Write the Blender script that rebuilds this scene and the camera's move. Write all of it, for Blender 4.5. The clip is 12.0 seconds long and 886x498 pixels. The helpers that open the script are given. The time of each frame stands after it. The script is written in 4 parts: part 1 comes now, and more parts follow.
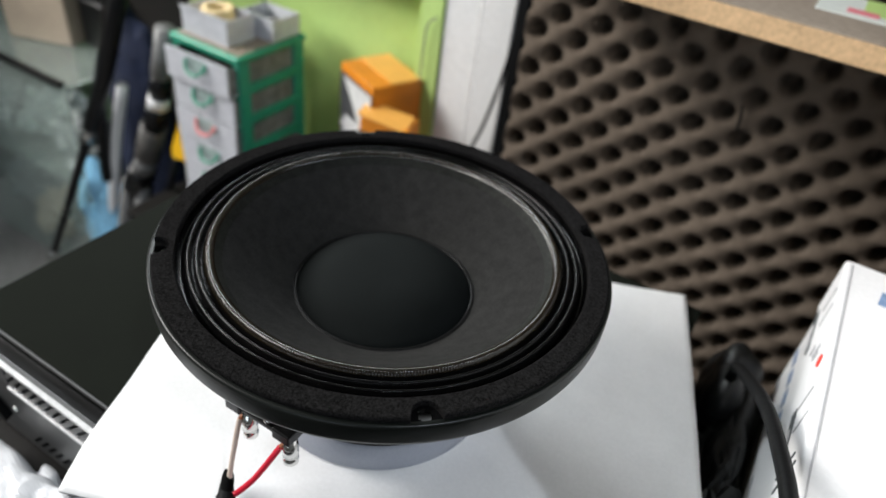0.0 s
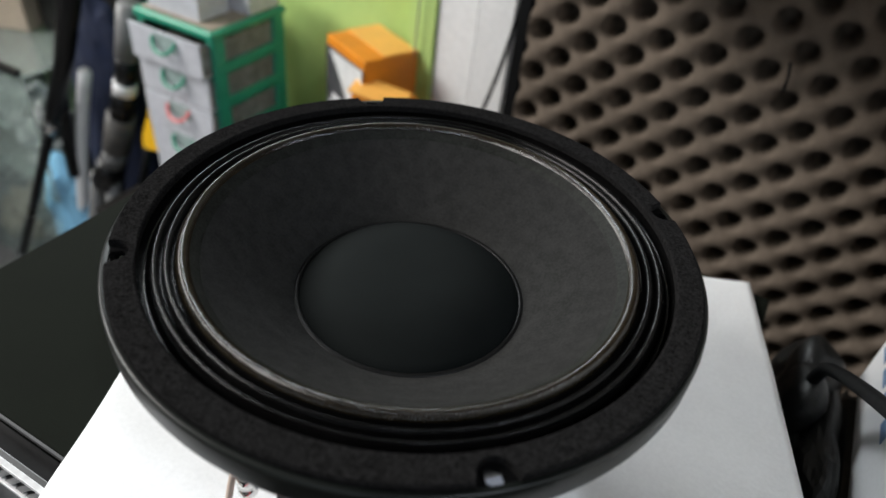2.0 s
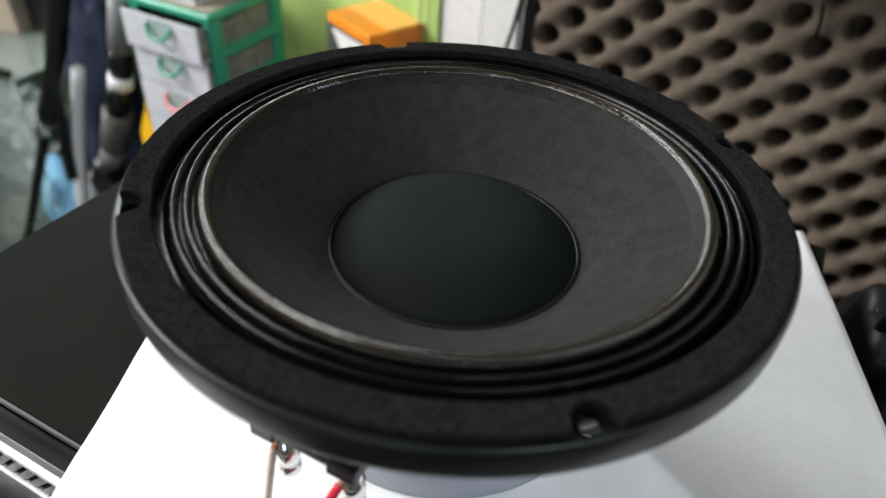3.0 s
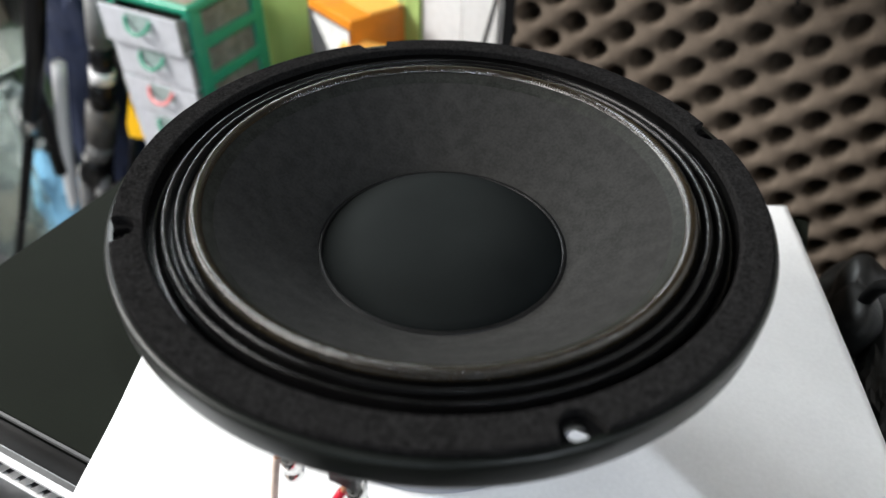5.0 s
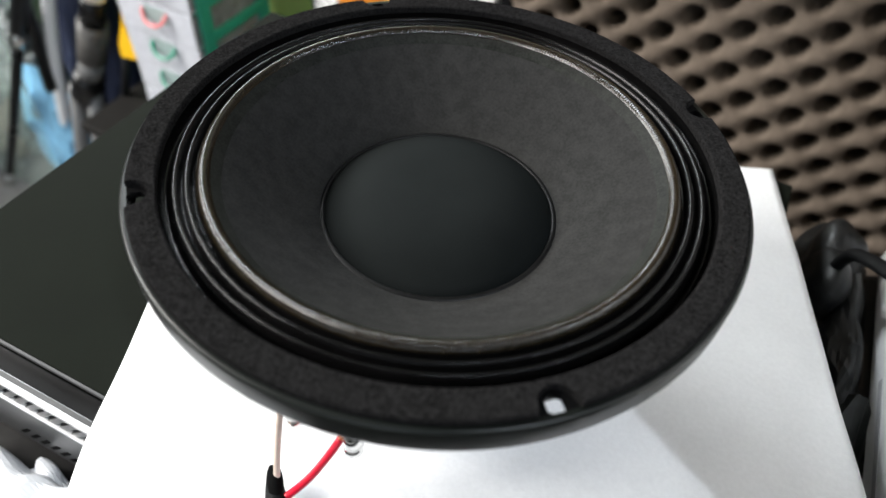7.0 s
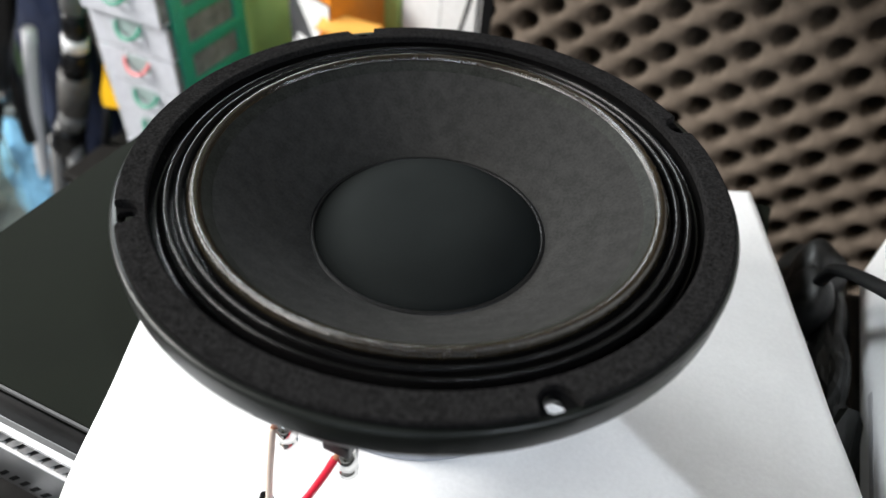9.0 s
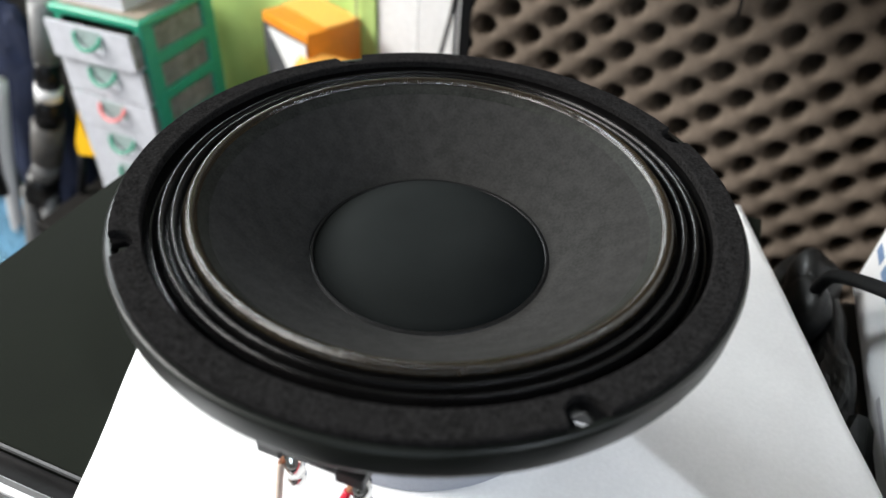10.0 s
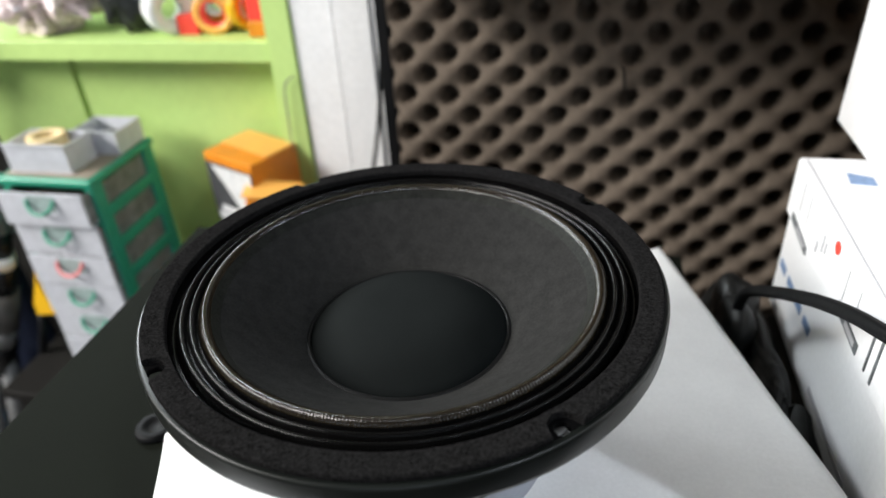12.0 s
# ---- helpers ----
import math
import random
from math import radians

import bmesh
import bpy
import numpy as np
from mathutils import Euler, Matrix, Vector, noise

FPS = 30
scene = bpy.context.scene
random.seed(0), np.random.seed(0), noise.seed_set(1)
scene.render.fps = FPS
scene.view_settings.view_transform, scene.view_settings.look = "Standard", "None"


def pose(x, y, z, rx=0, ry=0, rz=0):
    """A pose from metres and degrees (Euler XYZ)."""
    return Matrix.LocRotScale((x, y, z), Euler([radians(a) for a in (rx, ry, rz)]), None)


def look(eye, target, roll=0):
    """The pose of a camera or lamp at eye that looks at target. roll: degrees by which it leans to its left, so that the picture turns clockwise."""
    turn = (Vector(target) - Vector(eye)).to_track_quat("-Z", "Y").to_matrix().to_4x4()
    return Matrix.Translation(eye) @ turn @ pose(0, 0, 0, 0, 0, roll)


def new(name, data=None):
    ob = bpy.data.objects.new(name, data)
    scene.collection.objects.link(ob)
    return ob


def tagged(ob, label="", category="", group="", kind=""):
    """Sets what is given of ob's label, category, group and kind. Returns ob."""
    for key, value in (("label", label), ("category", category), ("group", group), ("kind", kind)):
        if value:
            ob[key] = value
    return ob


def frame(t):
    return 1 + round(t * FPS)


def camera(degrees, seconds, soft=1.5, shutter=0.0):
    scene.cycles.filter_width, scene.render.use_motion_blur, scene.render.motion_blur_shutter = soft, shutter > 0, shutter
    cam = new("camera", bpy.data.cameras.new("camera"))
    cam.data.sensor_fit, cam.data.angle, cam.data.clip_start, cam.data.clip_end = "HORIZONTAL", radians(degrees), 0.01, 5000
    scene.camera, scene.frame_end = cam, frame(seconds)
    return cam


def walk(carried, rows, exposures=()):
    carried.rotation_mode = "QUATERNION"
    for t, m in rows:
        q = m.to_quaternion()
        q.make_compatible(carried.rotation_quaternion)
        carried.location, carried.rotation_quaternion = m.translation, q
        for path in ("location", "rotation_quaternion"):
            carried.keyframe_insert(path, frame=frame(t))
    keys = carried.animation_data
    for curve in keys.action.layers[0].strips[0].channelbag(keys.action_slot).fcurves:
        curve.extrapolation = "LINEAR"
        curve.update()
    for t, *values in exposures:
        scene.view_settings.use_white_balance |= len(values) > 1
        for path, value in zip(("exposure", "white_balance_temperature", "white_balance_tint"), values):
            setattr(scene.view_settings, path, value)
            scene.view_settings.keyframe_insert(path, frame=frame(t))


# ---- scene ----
cam = camera(65.9, 12.0)
PATH = [
    (0, (0.167, -0.26, 0.35), (-0.548, 1.15, -0.874), 8.1),
    (0.5, (0.162, -0.236, 0.329), (-0.543, 1.113, -0.969), 7.0),
    (1, (0.15, -0.21, 0.321), (-0.531, 1.12, -1.008), 6.7),
    (1.5, (0.125, -0.194, 0.326), (-0.546, 1.097, -1.046), 6.2),
    (2, (0.113, -0.211, 0.297), (-0.547, 1.203, -0.954), 7.1),
    (2.5, (0.097, -0.226, 0.26), (-0.538, 1.189, -1.002), 5.3),
    (3, (0.093, -0.21, 0.258), (-0.566, 1.201, -0.996), 4.2),
    (5, (0.093, -0.205, 0.273), (-0.525, 1.163, -1.049), 1.9),
    (5.5, (0.098, -0.202, 0.274), (-0.499, 1.155, -1.069), 1.4),
    (6, (0.097, -0.197, 0.275), (-0.493, 1.144, -1.087), 1.5),
    (6.5, (0.096, -0.197, 0.278), (-0.435, 1.158, -1.094), 4.3),
    (7, (0.089, -0.204, 0.298), (-0.426, 1.031, -1.188), 5.1),
    (7.5, (0.091, -0.2, 0.302), (-0.472, 1.075, -1.132), 3.4),
    (9.5, (0.09, -0.22, 0.282), (-0.411, 1.175, -1.062), 4.9),
    (10, (0.081, -0.221, 0.277), (-0.408, 1.226, -1.014), 3.7),
    (10.5, (0.082, -0.236, 0.274), (-0.352, 1.216, -1.032), 1.6),
    (11, (0.116, -0.28, 0.278), (-0.314, 1.184, -1.016), -2.5),
    (11.3, (0.113, -0.305, 0.292), (-0.308, 1.165, -0.998), -3.1),
    (11.5, (0.104, -0.311, 0.306), (-0.318, 1.19, -0.946), -1.1),
    (11.7, (0.105, -0.3, 0.318), (-0.335, 1.242, -0.877), -1.7),
    (12, (0.085, -0.271, 0.306), (-0.303, 1.373, -0.766), -3.6),
]
EXPOSURES = [(0, -0.75), (0.5, -0.8), (1, -0.9), (1.5, -0.9), (2, -0.85), (2.5, -0.42), (3, -0.48), (5, -0.24), (6, -0.22), (7, -0.1), (7.5, -0.17), (9.5, -0.12), (10.5, -0.12), (11, -0.12), (11.5, -0.2), (12, -0.47)]
walk(cam, [(t, look(eye, target, roll)) for t, eye, target, roll in PATH], EXPOSURES)

cam.data.dof.use_dof = True
cam.data.dof.focus_distance, cam.data.dof.aperture_fstop = 0.315, 6.0

# ---- world and light ----
world = bpy.data.worlds.new("world")
scene.world = world
world.use_nodes = True
sky = world.node_tree.nodes.new("ShaderNodeTexSky")
sky.sky_type, sky.sun_disc = "NISHITA", False
sky.sun_elevation, sky.sun_rotation = radians(38), radians(290)
world.node_tree.nodes["Background"].inputs["Strength"].default_value = 0.06
world.node_tree.links.new(sky.outputs["Color"], world.node_tree.nodes["Background"].inputs["Color"])


def area(name, eye, target, sx, sy, watts, color):
    data = bpy.data.lights.new(name, "AREA")
    data.shape, data.size, data.size_y, data.energy, data.color = "RECTANGLE", sx, sy, watts, color
    ob = new(name, data)
    ob.matrix_world = look(eye, target)
    return ob


area("shopfront_daylight", (-2.33, -0.85, 1.50), (0.0, 0.0, 0.05), 1.5, 0.8, 205, (1.0, 0.98, 0.95))
area("back_window_daylight", (-1.47, 1.06, 0.86), (0.0, 0.0, 0.08), 0.56, 0.50, 48, (0.90, 0.96, 1.0))
area("doorway_daylight", (0.55, -2.57, 0.72), (0.1, 0.4, 0.0), 1.0, 1.1, 14, (0.80, 0.90, 1.0))
area("tube_light", (0, 0, 1), (0, 0, 0), 0.9, 0.035, 44, (0.80, 0.89, 1.0)).matrix_world = pose(1.55, -0.80, 2.26, 0, 0, -27)
# Added weak overhead fill on the left; no known lamp hangs here.
area("added_fill_light", (-0.95, -0.15, 2.26), (-0.95, -0.15, 0.0), 1.2, 0.07, 1, (0.90, 0.95, 1.0))


# ---- materials ----
def mat(name, color, rough=0.5, metal=0.0, vary=0.25, coarse=12.0, fine=220.0, bump=0.15, alpha=1.0, trans=0.0, spec=0.5, rvary=0.12, tint=None, sheen=0.0, span=0.18, relief=0.0012):
    m = bpy.data.materials.new(name)
    m.use_nodes = True
    nt = m.node_tree
    b = nt.nodes["Principled BSDF"]
    co = nt.nodes.new("ShaderNodeTexCoord")
    n1 = nt.nodes.new("ShaderNodeTexNoise")
    n2 = nt.nodes.new("ShaderNodeTexNoise")
    n1.inputs["Scale"].default_value, n1.inputs["Detail"].default_value = coarse, 5
    n2.inputs["Scale"].default_value, n2.inputs["Detail"].default_value = fine, 4
    nt.links.new(co.outputs["Object"], n1.inputs["Vector"])
    nt.links.new(co.outputs["Object"], n2.inputs["Vector"])
    mix = nt.nodes.new("ShaderNodeMath")
    mix.operation = "MULTIPLY_ADD"
    mix.inputs[1].default_value = 0.5
    nt.links.new(n1.outputs["Fac"], mix.inputs[0])
    half = nt.nodes.new("ShaderNodeMath")
    half.operation = "MULTIPLY"
    half.inputs[1].default_value = 0.5
    nt.links.new(n2.outputs["Fac"], half.inputs[0])
    nt.links.new(half.outputs[0], mix.inputs[2])
    ramp = nt.nodes.new("ShaderNodeValToRGB")
    lo = [max(0.0, c * (1 - vary)) for c in color]
    hi = [min(1.0, c * (1 + vary)) for c in (tint or color)]
    ramp.color_ramp.elements[0].position, ramp.color_ramp.elements[0].color = 0.5 - span, (*lo, 1)
    ramp.color_ramp.elements[1].position, ramp.color_ramp.elements[1].color = 0.5 + span, (*hi, 1)
    nt.links.new(mix.outputs[0], ramp.inputs["Fac"])
    nt.links.new(ramp.outputs["Color"], b.inputs["Base Color"])
    rr = nt.nodes.new("ShaderNodeMapRange")
    rr.inputs["To Min"].default_value, rr.inputs["To Max"].default_value = max(0.02, rough - rvary), min(1.0, rough + rvary)
    nt.links.new(n1.outputs["Fac"], rr.inputs["Value"])
    nt.links.new(rr.outputs["Result"], b.inputs["Roughness"])
    if bump:
        bp = nt.nodes.new("ShaderNodeBump")
        bp.inputs["Strength"].default_value, bp.inputs["Distance"].default_value = bump, relief
        nt.links.new(n2.outputs["Fac"], bp.inputs["Height"])
        nt.links.new(bp.outputs["Normal"], b.inputs["Normal"])
    b.inputs["Metallic"].default_value = metal
    b.inputs["Alpha"].default_value = alpha
    b.inputs["Transmission Weight"].default_value = trans
    b.inputs["Specular IOR Level"].default_value = spec
    b.inputs["Sheen Weight"].default_value = sheen
    return m


M = {
    "felt": mat("black_felt_gasket", (0.0112, 0.0108, 0.0108), 1.0, vary=0.7, coarse=850, fine=2400, bump=1.0, spec=0.0, span=0.11, rvary=0.0, relief=0.00012),
    "rim": mat("black_satin_paint", (0.0050, 0.0064, 0.0053), 0.36, vary=0.2, coarse=30, fine=900, bump=0.08, spec=0.3, relief=0.0003),
    "cone": mat("black_paper_cone", (0.0245, 0.0243, 0.0234), 0.92, vary=0.20, coarse=150, fine=800, bump=0.5, spec=0.02, rvary=0.06, span=0.12, relief=0.0001),
    "cap": mat("black_cloth_cap", (0.0105, 0.0120, 0.0118), 0.85, vary=0.15, coarse=60, fine=1400, bump=0.25, spec=0.02, relief=0.0001),
    "cloth": mat("doped_cloth_surround", (0.0024, 0.0023, 0.0023), 0.20, vary=0.4, coarse=60, fine=700, bump=0.6, spec=0.14, relief=0.00018),
    "dope": mat("glossy_dope", (0.0115, 0.0085, 0.0046), 0.18, vary=0.5, coarse=260, fine=520, bump=0.7, spec=0.38, rvary=0.10, relief=0.00022),
    "lip": mat("doped_lip", (0.0150, 0.0158, 0.0138), 0.6, vary=0.6, coarse=160, fine=900, bump=0.6, spec=0.08, relief=0.0003),
    "glue": mat("glue_bead", (0.007, 0.007, 0.007), 0.42, vary=0.4, coarse=70, fine=500, bump=0.5, spec=0.15, relief=0.0002),
    "magnet": mat("grey_painted_magnet", (0.30, 0.32, 0.37), 0.6, vary=0.08, coarse=25, fine=600, bump=0.1),
    "plate": mat("black_steel_plate", (0.003, 0.003, 0.0032), 0.6, vary=0.3, spec=0.05, relief=0.0003),
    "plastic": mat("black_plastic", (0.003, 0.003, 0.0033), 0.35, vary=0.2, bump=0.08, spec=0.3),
    "chrome": mat("chrome", (0.78, 0.78, 0.76), 0.12, 1.0, vary=0.08, bump=0.0, rvary=0.05),
    "red_wire": mat("red_insulation", (0.55, 0.008, 0.03), 0.35, vary=0.1, bump=0.03),
    "white_wire": mat("cream_insulation", (0.62, 0.50, 0.42), 0.45, vary=0.1, bump=0.03),
    "rubber": mat("black_rubber", (0.0042, 0.0045, 0.005), 0.6, vary=0.3, bump=0.15, spec=0.12),
    "copper": mat("copper_strands", (0.75, 0.35, 0.2), 0.3, 1.0, vary=0.2, bump=0.2),
    "amp_top": mat("black_powder_coat", (0.0085, 0.0100, 0.0075), 0.75, vary=0.25, coarse=18, fine=1600, bump=0.22, spec=0.03, relief=0.0004),
    "amp_face": mat("dark_grey_brushed_face", (0.10, 0.10, 0.10), 0.38, 0.5, vary=0.12, coarse=20, fine=700, bump=0.06),
    "amp_edge": mat("worn_bare_edge", (0.6, 0.6, 0.6), 0.4, 0.3, vary=0.2, bump=0.05),
    # Near-black that paints the shade inside holes, slots and gaps.
    "cavity": mat("cavity_shade", (0.003, 0.003, 0.003), 0.8, bump=0.0, spec=0.05),
    "carton": mat("white_carton", (0.80, 0.80, 0.81), 0.5, vary=0.05, coarse=14, fine=300, bump=0.08),
    "ink_dark": mat("dark_print", (0.09, 0.10, 0.105), 0.5, vary=0.7, coarse=120, fine=600, bump=0.0),
    "ink_blue": mat("blue_print", (0.16, 0.25, 0.42), 0.5, vary=0.25, bump=0.0),
    "ink_red": mat("red_print", (0.85, 0.06, 0.04), 0.5, vary=0.1, bump=0.0),
    "ink_pink": mat("pink_print", (0.75, 0.22, 0.26), 0.5, vary=0.2, bump=0.0),
    "ink_grey": mat("grey_print", (0.45, 0.45, 0.47), 0.5, vary=0.1, bump=0.0),
    "foam": mat("brown_grey_foam", (0.130, 0.104, 0.083), 0.95, vary=0.25, coarse=14, fine=700, bump=0.5, spec=0.02, relief=0.0006),
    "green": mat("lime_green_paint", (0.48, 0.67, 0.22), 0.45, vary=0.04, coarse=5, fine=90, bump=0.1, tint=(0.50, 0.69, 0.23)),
    "white_metal": mat("white_painted_metal", (0.84, 0.84, 0.84), 0.4, vary=0.08, coarse=9, fine=160, bump=0.08),
    "wood": mat("raw_wood_edge", (0.60, 0.40, 0.22), 0.65, vary=0.25, coarse=24, fine=260, bump=0.35),
    "wood_top": mat("dusty_wood_top", (0.30, 0.25, 0.20), 0.7, vary=0.2, coarse=10, fine=200, bump=0.2),
    "teal": mat("teal_green_plastic", (0.025, 0.29, 0.18), 0.35, vary=0.15, coarse=20, bump=0.04),
    "clear": mat("frosted_clear_plastic", (0.66, 0.67, 0.72), 0.32, vary=0.14, coarse=18, fine=90, bump=0.06, trans=0.22),
    "junk": mat("small_parts", (0.15, 0.145, 0.14), 0.6, vary=0.9, coarse=60, fine=300, bump=0.6),
    "pink": mat("pink_plastic", (0.80, 0.22, 0.22), 0.35, vary=0.1, bump=0.03),
    "orange": mat("orange_carton", (0.72, 0.24, 0.015), 0.4, vary=0.15, coarse=25, bump=0.06),
    "orange_light": mat("pale_orange_carton", (0.85, 0.42, 0.09), 0.4, vary=0.12, coarse=25, bump=0.06),
    "masking": mat("beige_masking_tape", (0.62, 0.47, 0.24), 0.6, vary=0.12, coarse=30),
    "grey_grip": mat("worn_grey_grip", (0.07, 0.066, 0.062), 0.55, vary=0.4, coarse=40, bump=0.2),
    "recess": mat("smoky_recess", (0.30, 0.37, 0.36), 0.4, vary=0.35, coarse=60, bump=0.05),
    "pink_film": mat("pinkish_crinkled_film", (0.62, 0.50, 0.50), 0.22, vary=0.4, coarse=30, fine=120, bump=0.35),
    "foil": mat("silver_foil", (0.86, 0.86, 0.86), 0.22, 0.2, vary=0.15, coarse=60, fine=200, bump=0.4),
    # Cloudy plastic lowered to paint shade on drawer sides and case packets.
    "shaded_clear": mat("shaded_cloudy_plastic", (0.17, 0.18, 0.18), 0.4, vary=0.5, coarse=45, fine=140, bump=0.1),
    "smoke": mat("smoky_film", (0.012, 0.0125, 0.0125), 0.40, vary=0.6, coarse=20, fine=90, bump=0.25, spec=0.25),
    "charcoal": mat("charcoal_print", (0.06, 0.06, 0.065), 0.4, vary=0.4, coarse=40, bump=0.05),
    "yellow": mat("yellow_plastic", (0.80, 0.45, 0.01), 0.4, vary=0.1, bump=0.05),
    "navy": mat("navy_fabric", (0.003, 0.009, 0.034), 0.85, vary=0.4, coarse=30, bump=0.4),
    "lightblue": mat("light_blue_film", (0.22, 0.48, 0.70), 0.4, vary=0.35, coarse=18, bump=0.2),
    "black_metal": mat("black_tube", (0.004, 0.004, 0.0045), 0.3, vary=0.3, bump=0.05, spec=0.25),
    "grey_plastic": mat("grey_plastic", (0.16, 0.16, 0.16), 0.45, vary=0.2, bump=0.08),
    "tan": mat("brown_carton", (0.42, 0.34, 0.26), 0.7, vary=0.15, coarse=20, bump=0.15),
    "film": mat("cloudy_film", (0.26, 0.30, 0.29), 0.25, vary=0.5, coarse=14, fine=60, bump=0.3, trans=0.35),
    "black_film": mat("black_film", (0.016, 0.018, 0.017), 0.34, vary=0.6, coarse=30, fine=120, bump=0.25, spec=0.4),
    "white_film": mat("white_film", (0.75, 0.77, 0.80), 0.3, vary=0.1, coarse=18, fine=80, bump=0.25),
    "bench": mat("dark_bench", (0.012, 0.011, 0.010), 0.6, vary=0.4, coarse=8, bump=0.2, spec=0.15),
    # Paint of the added room shell, kept dark to limit bounced fill.
    "room": mat("low_bounce_paint", (0.11, 0.112, 0.11), 0.9, vary=0.06, coarse=3, bump=0.05, spec=0.2),
    "concrete": mat("concrete_floor", (0.22, 0.21, 0.20), 0.7, vary=0.25, coarse=4, fine=60, bump=0.2),
    "glass_green": mat("greenish_glass", (0.82, 0.92, 0.87), 0.05, vary=0.05, bump=0.0, trans=0.9, rvary=0.02),
    # Lime green darkened so its colour carries the shade of the far backs.
    "shaded_green": mat("shaded_green_wall", (0.17, 0.27, 0.10), 0.7, vary=0.3, coarse=6, bump=0.1),
    "paper": mat("printed_paper", (0.70, 0.74, 0.70), 0.5, vary=0.1, bump=0.02),
}


def sheet_material():
    """White packing-foam sheet: fine cells, faint parallel pressing bands."""
    m = mat("white_foam_sheet", (0.80, 0.80, 0.80), 0.55, vary=0.05, coarse=40, fine=420, bump=0.10)
    nt = m.node_tree
    b = nt.nodes["Principled BSDF"]
    co = nt.nodes.new("ShaderNodeTexCoord")
    mp = nt.nodes.new("ShaderNodeMapping")
    mp.inputs["Rotation"].default_value[2] = radians(-22)
    wv = nt.nodes.new("ShaderNodeTexNoise")
    mp.inputs["Scale"].default_value = (5, 42, 5)
    wv.inputs["Scale"].default_value, wv.inputs["Detail"].default_value = 1.0, 2
    nt.links.new(co.outputs["Object"], mp.inputs["Vector"])
    nt.links.new(mp.outputs["Vector"], wv.inputs["Vector"])
    old = b.inputs["Normal"].links[0].from_node
    bp = nt.nodes.new("ShaderNodeBump")
    bp.inputs["Strength"].default_value, bp.inputs["Distance"].default_value = 0.22, 0.004
    nt.links.new(wv.outputs["Fac"], bp.inputs["Height"])
    nt.links.new(old.outputs["Normal"], bp.inputs["Normal"])
    nt.links.new(bp.outputs["Normal"], b.inputs["Normal"])
    return m


M["sheet"] = sheet_material()


def threads(m, count, depth):
    """Cloth threads running across a round surround."""
    nt = m.node_tree
    b = nt.nodes["Principled BSDF"]
    co = nt.nodes.new("ShaderNodeTexCoord")
    gr = nt.nodes.new("ShaderNodeTexGradient")
    gr.gradient_type = "RADIAL"
    mul = nt.nodes.new("ShaderNodeMath")
    mul.operation = "MULTIPLY"
    mul.inputs[1].default_value = count * 2 * math.pi
    sn = nt.nodes.new("ShaderNodeMath")
    sn.operation = "SINE"
    bp = nt.nodes.new("ShaderNodeBump")
    bp.inputs["Strength"].default_value, bp.inputs["Distance"].default_value = 1.0, depth
    old = b.inputs["Normal"].links[0].from_node
    nt.links.new(co.outputs["Object"], gr.inputs["Vector"])
    nt.links.new(gr.outputs["Fac"], mul.inputs[0])
    nt.links.new(mul.outputs[0], sn.inputs[0])
    nt.links.new(sn.outputs[0], bp.inputs["Height"])
    nt.links.new(old.outputs["Normal"], bp.inputs["Normal"])
    nt.links.new(bp.outputs["Normal"], b.inputs["Normal"])


threads(M["dope"], 430, 0.00007)
threads(M["cloth"], 430, 0.00004)


# ---- mesh helpers ----
def thing(name, loc, label, category, group="", kind=""):
    ob = new(name)
    ob.empty_display_size = 0.01
    ob.location = loc
    return tagged(ob, label, category, group, kind)


def part(name, bm, material, parent=None, label="", smooth=False):
    me = bpy.data.meshes.new(name)
    bmesh.ops.recalc_face_normals(bm, faces=bm.faces)
    bm.to_mesh(me)
    bm.free()
    if smooth:
        for p in me.polygons:
            p.use_smooth = True
    me.materials.append(M[material])
    ob = new(name, me)
    if parent:
        ob.parent = parent
        if parent.type == "EMPTY":
            ob.matrix_parent_inverse = Matrix.Translation(-Vector(parent.location))
    if label:
        ob["label"] = label
    return ob


def again(ob, offset, label=""):
    """Another piece on the same mesh, moved by offset."""
    c = ob.copy()
    scene.collection.objects.link(c)
    c.location = Vector(ob.location) + Vector(offset)
    if label:
        c["label"] = label
    return c


def box(lo, hi, bevel=0.0, seg=2, bm=None, m=None):
    bm = bm or bmesh.new()
    c = [(a + b) / 2 for a, b in zip(lo, hi)]
    s = [b - a for a, b in zip(lo, hi)]
    mm = Matrix.Translation(c) @ Matrix.Diagonal((*s, 1))
    r = bmesh.ops.create_cube(bm, size=1, matrix=(m @ mm) if m else mm)
    if bevel:
        ed = {e for v in r["verts"] for e in v.link_edges}
        bmesh.ops.bevel(bm, geom=list(ed), offset=bevel, segments=seg, affect="EDGES", profile=0.5)
    return bm


def lathe(profile, n=192, closed=False, bm=None, center=(0, 0)):
    """Revolve (radius, height) pairs round z."""
    bm = bm or bmesh.new()
    rings = []
    for r, z in profile:
        if r < 1e-6:
            rings.append([bm.verts.new((center[0], center[1], z))])
        else:
            rings.append([bm.verts.new((center[0] + r * math.cos(2 * math.pi * i / n), center[1] + r * math.sin(2 * math.pi * i / n), z)) for i in range(n)])
    pairs = list(zip(rings, rings[1:]))
    if closed:
        pairs.append((rings[-1], rings[0]))
    for a, b in pairs:
        for i in range(n):
            j = (i + 1) % n
            if len(a) == 1 and len(b) == 1:
                continue
            if len(a) == 1:
                bm.faces.new((a[0], b[i], b[j]))
            elif len(b) == 1:
                bm.faces.new((a[i], a[j], b[0]))
            else:
                bm.faces.new((a[i], a[j], b[j], b[i]))
    return bm


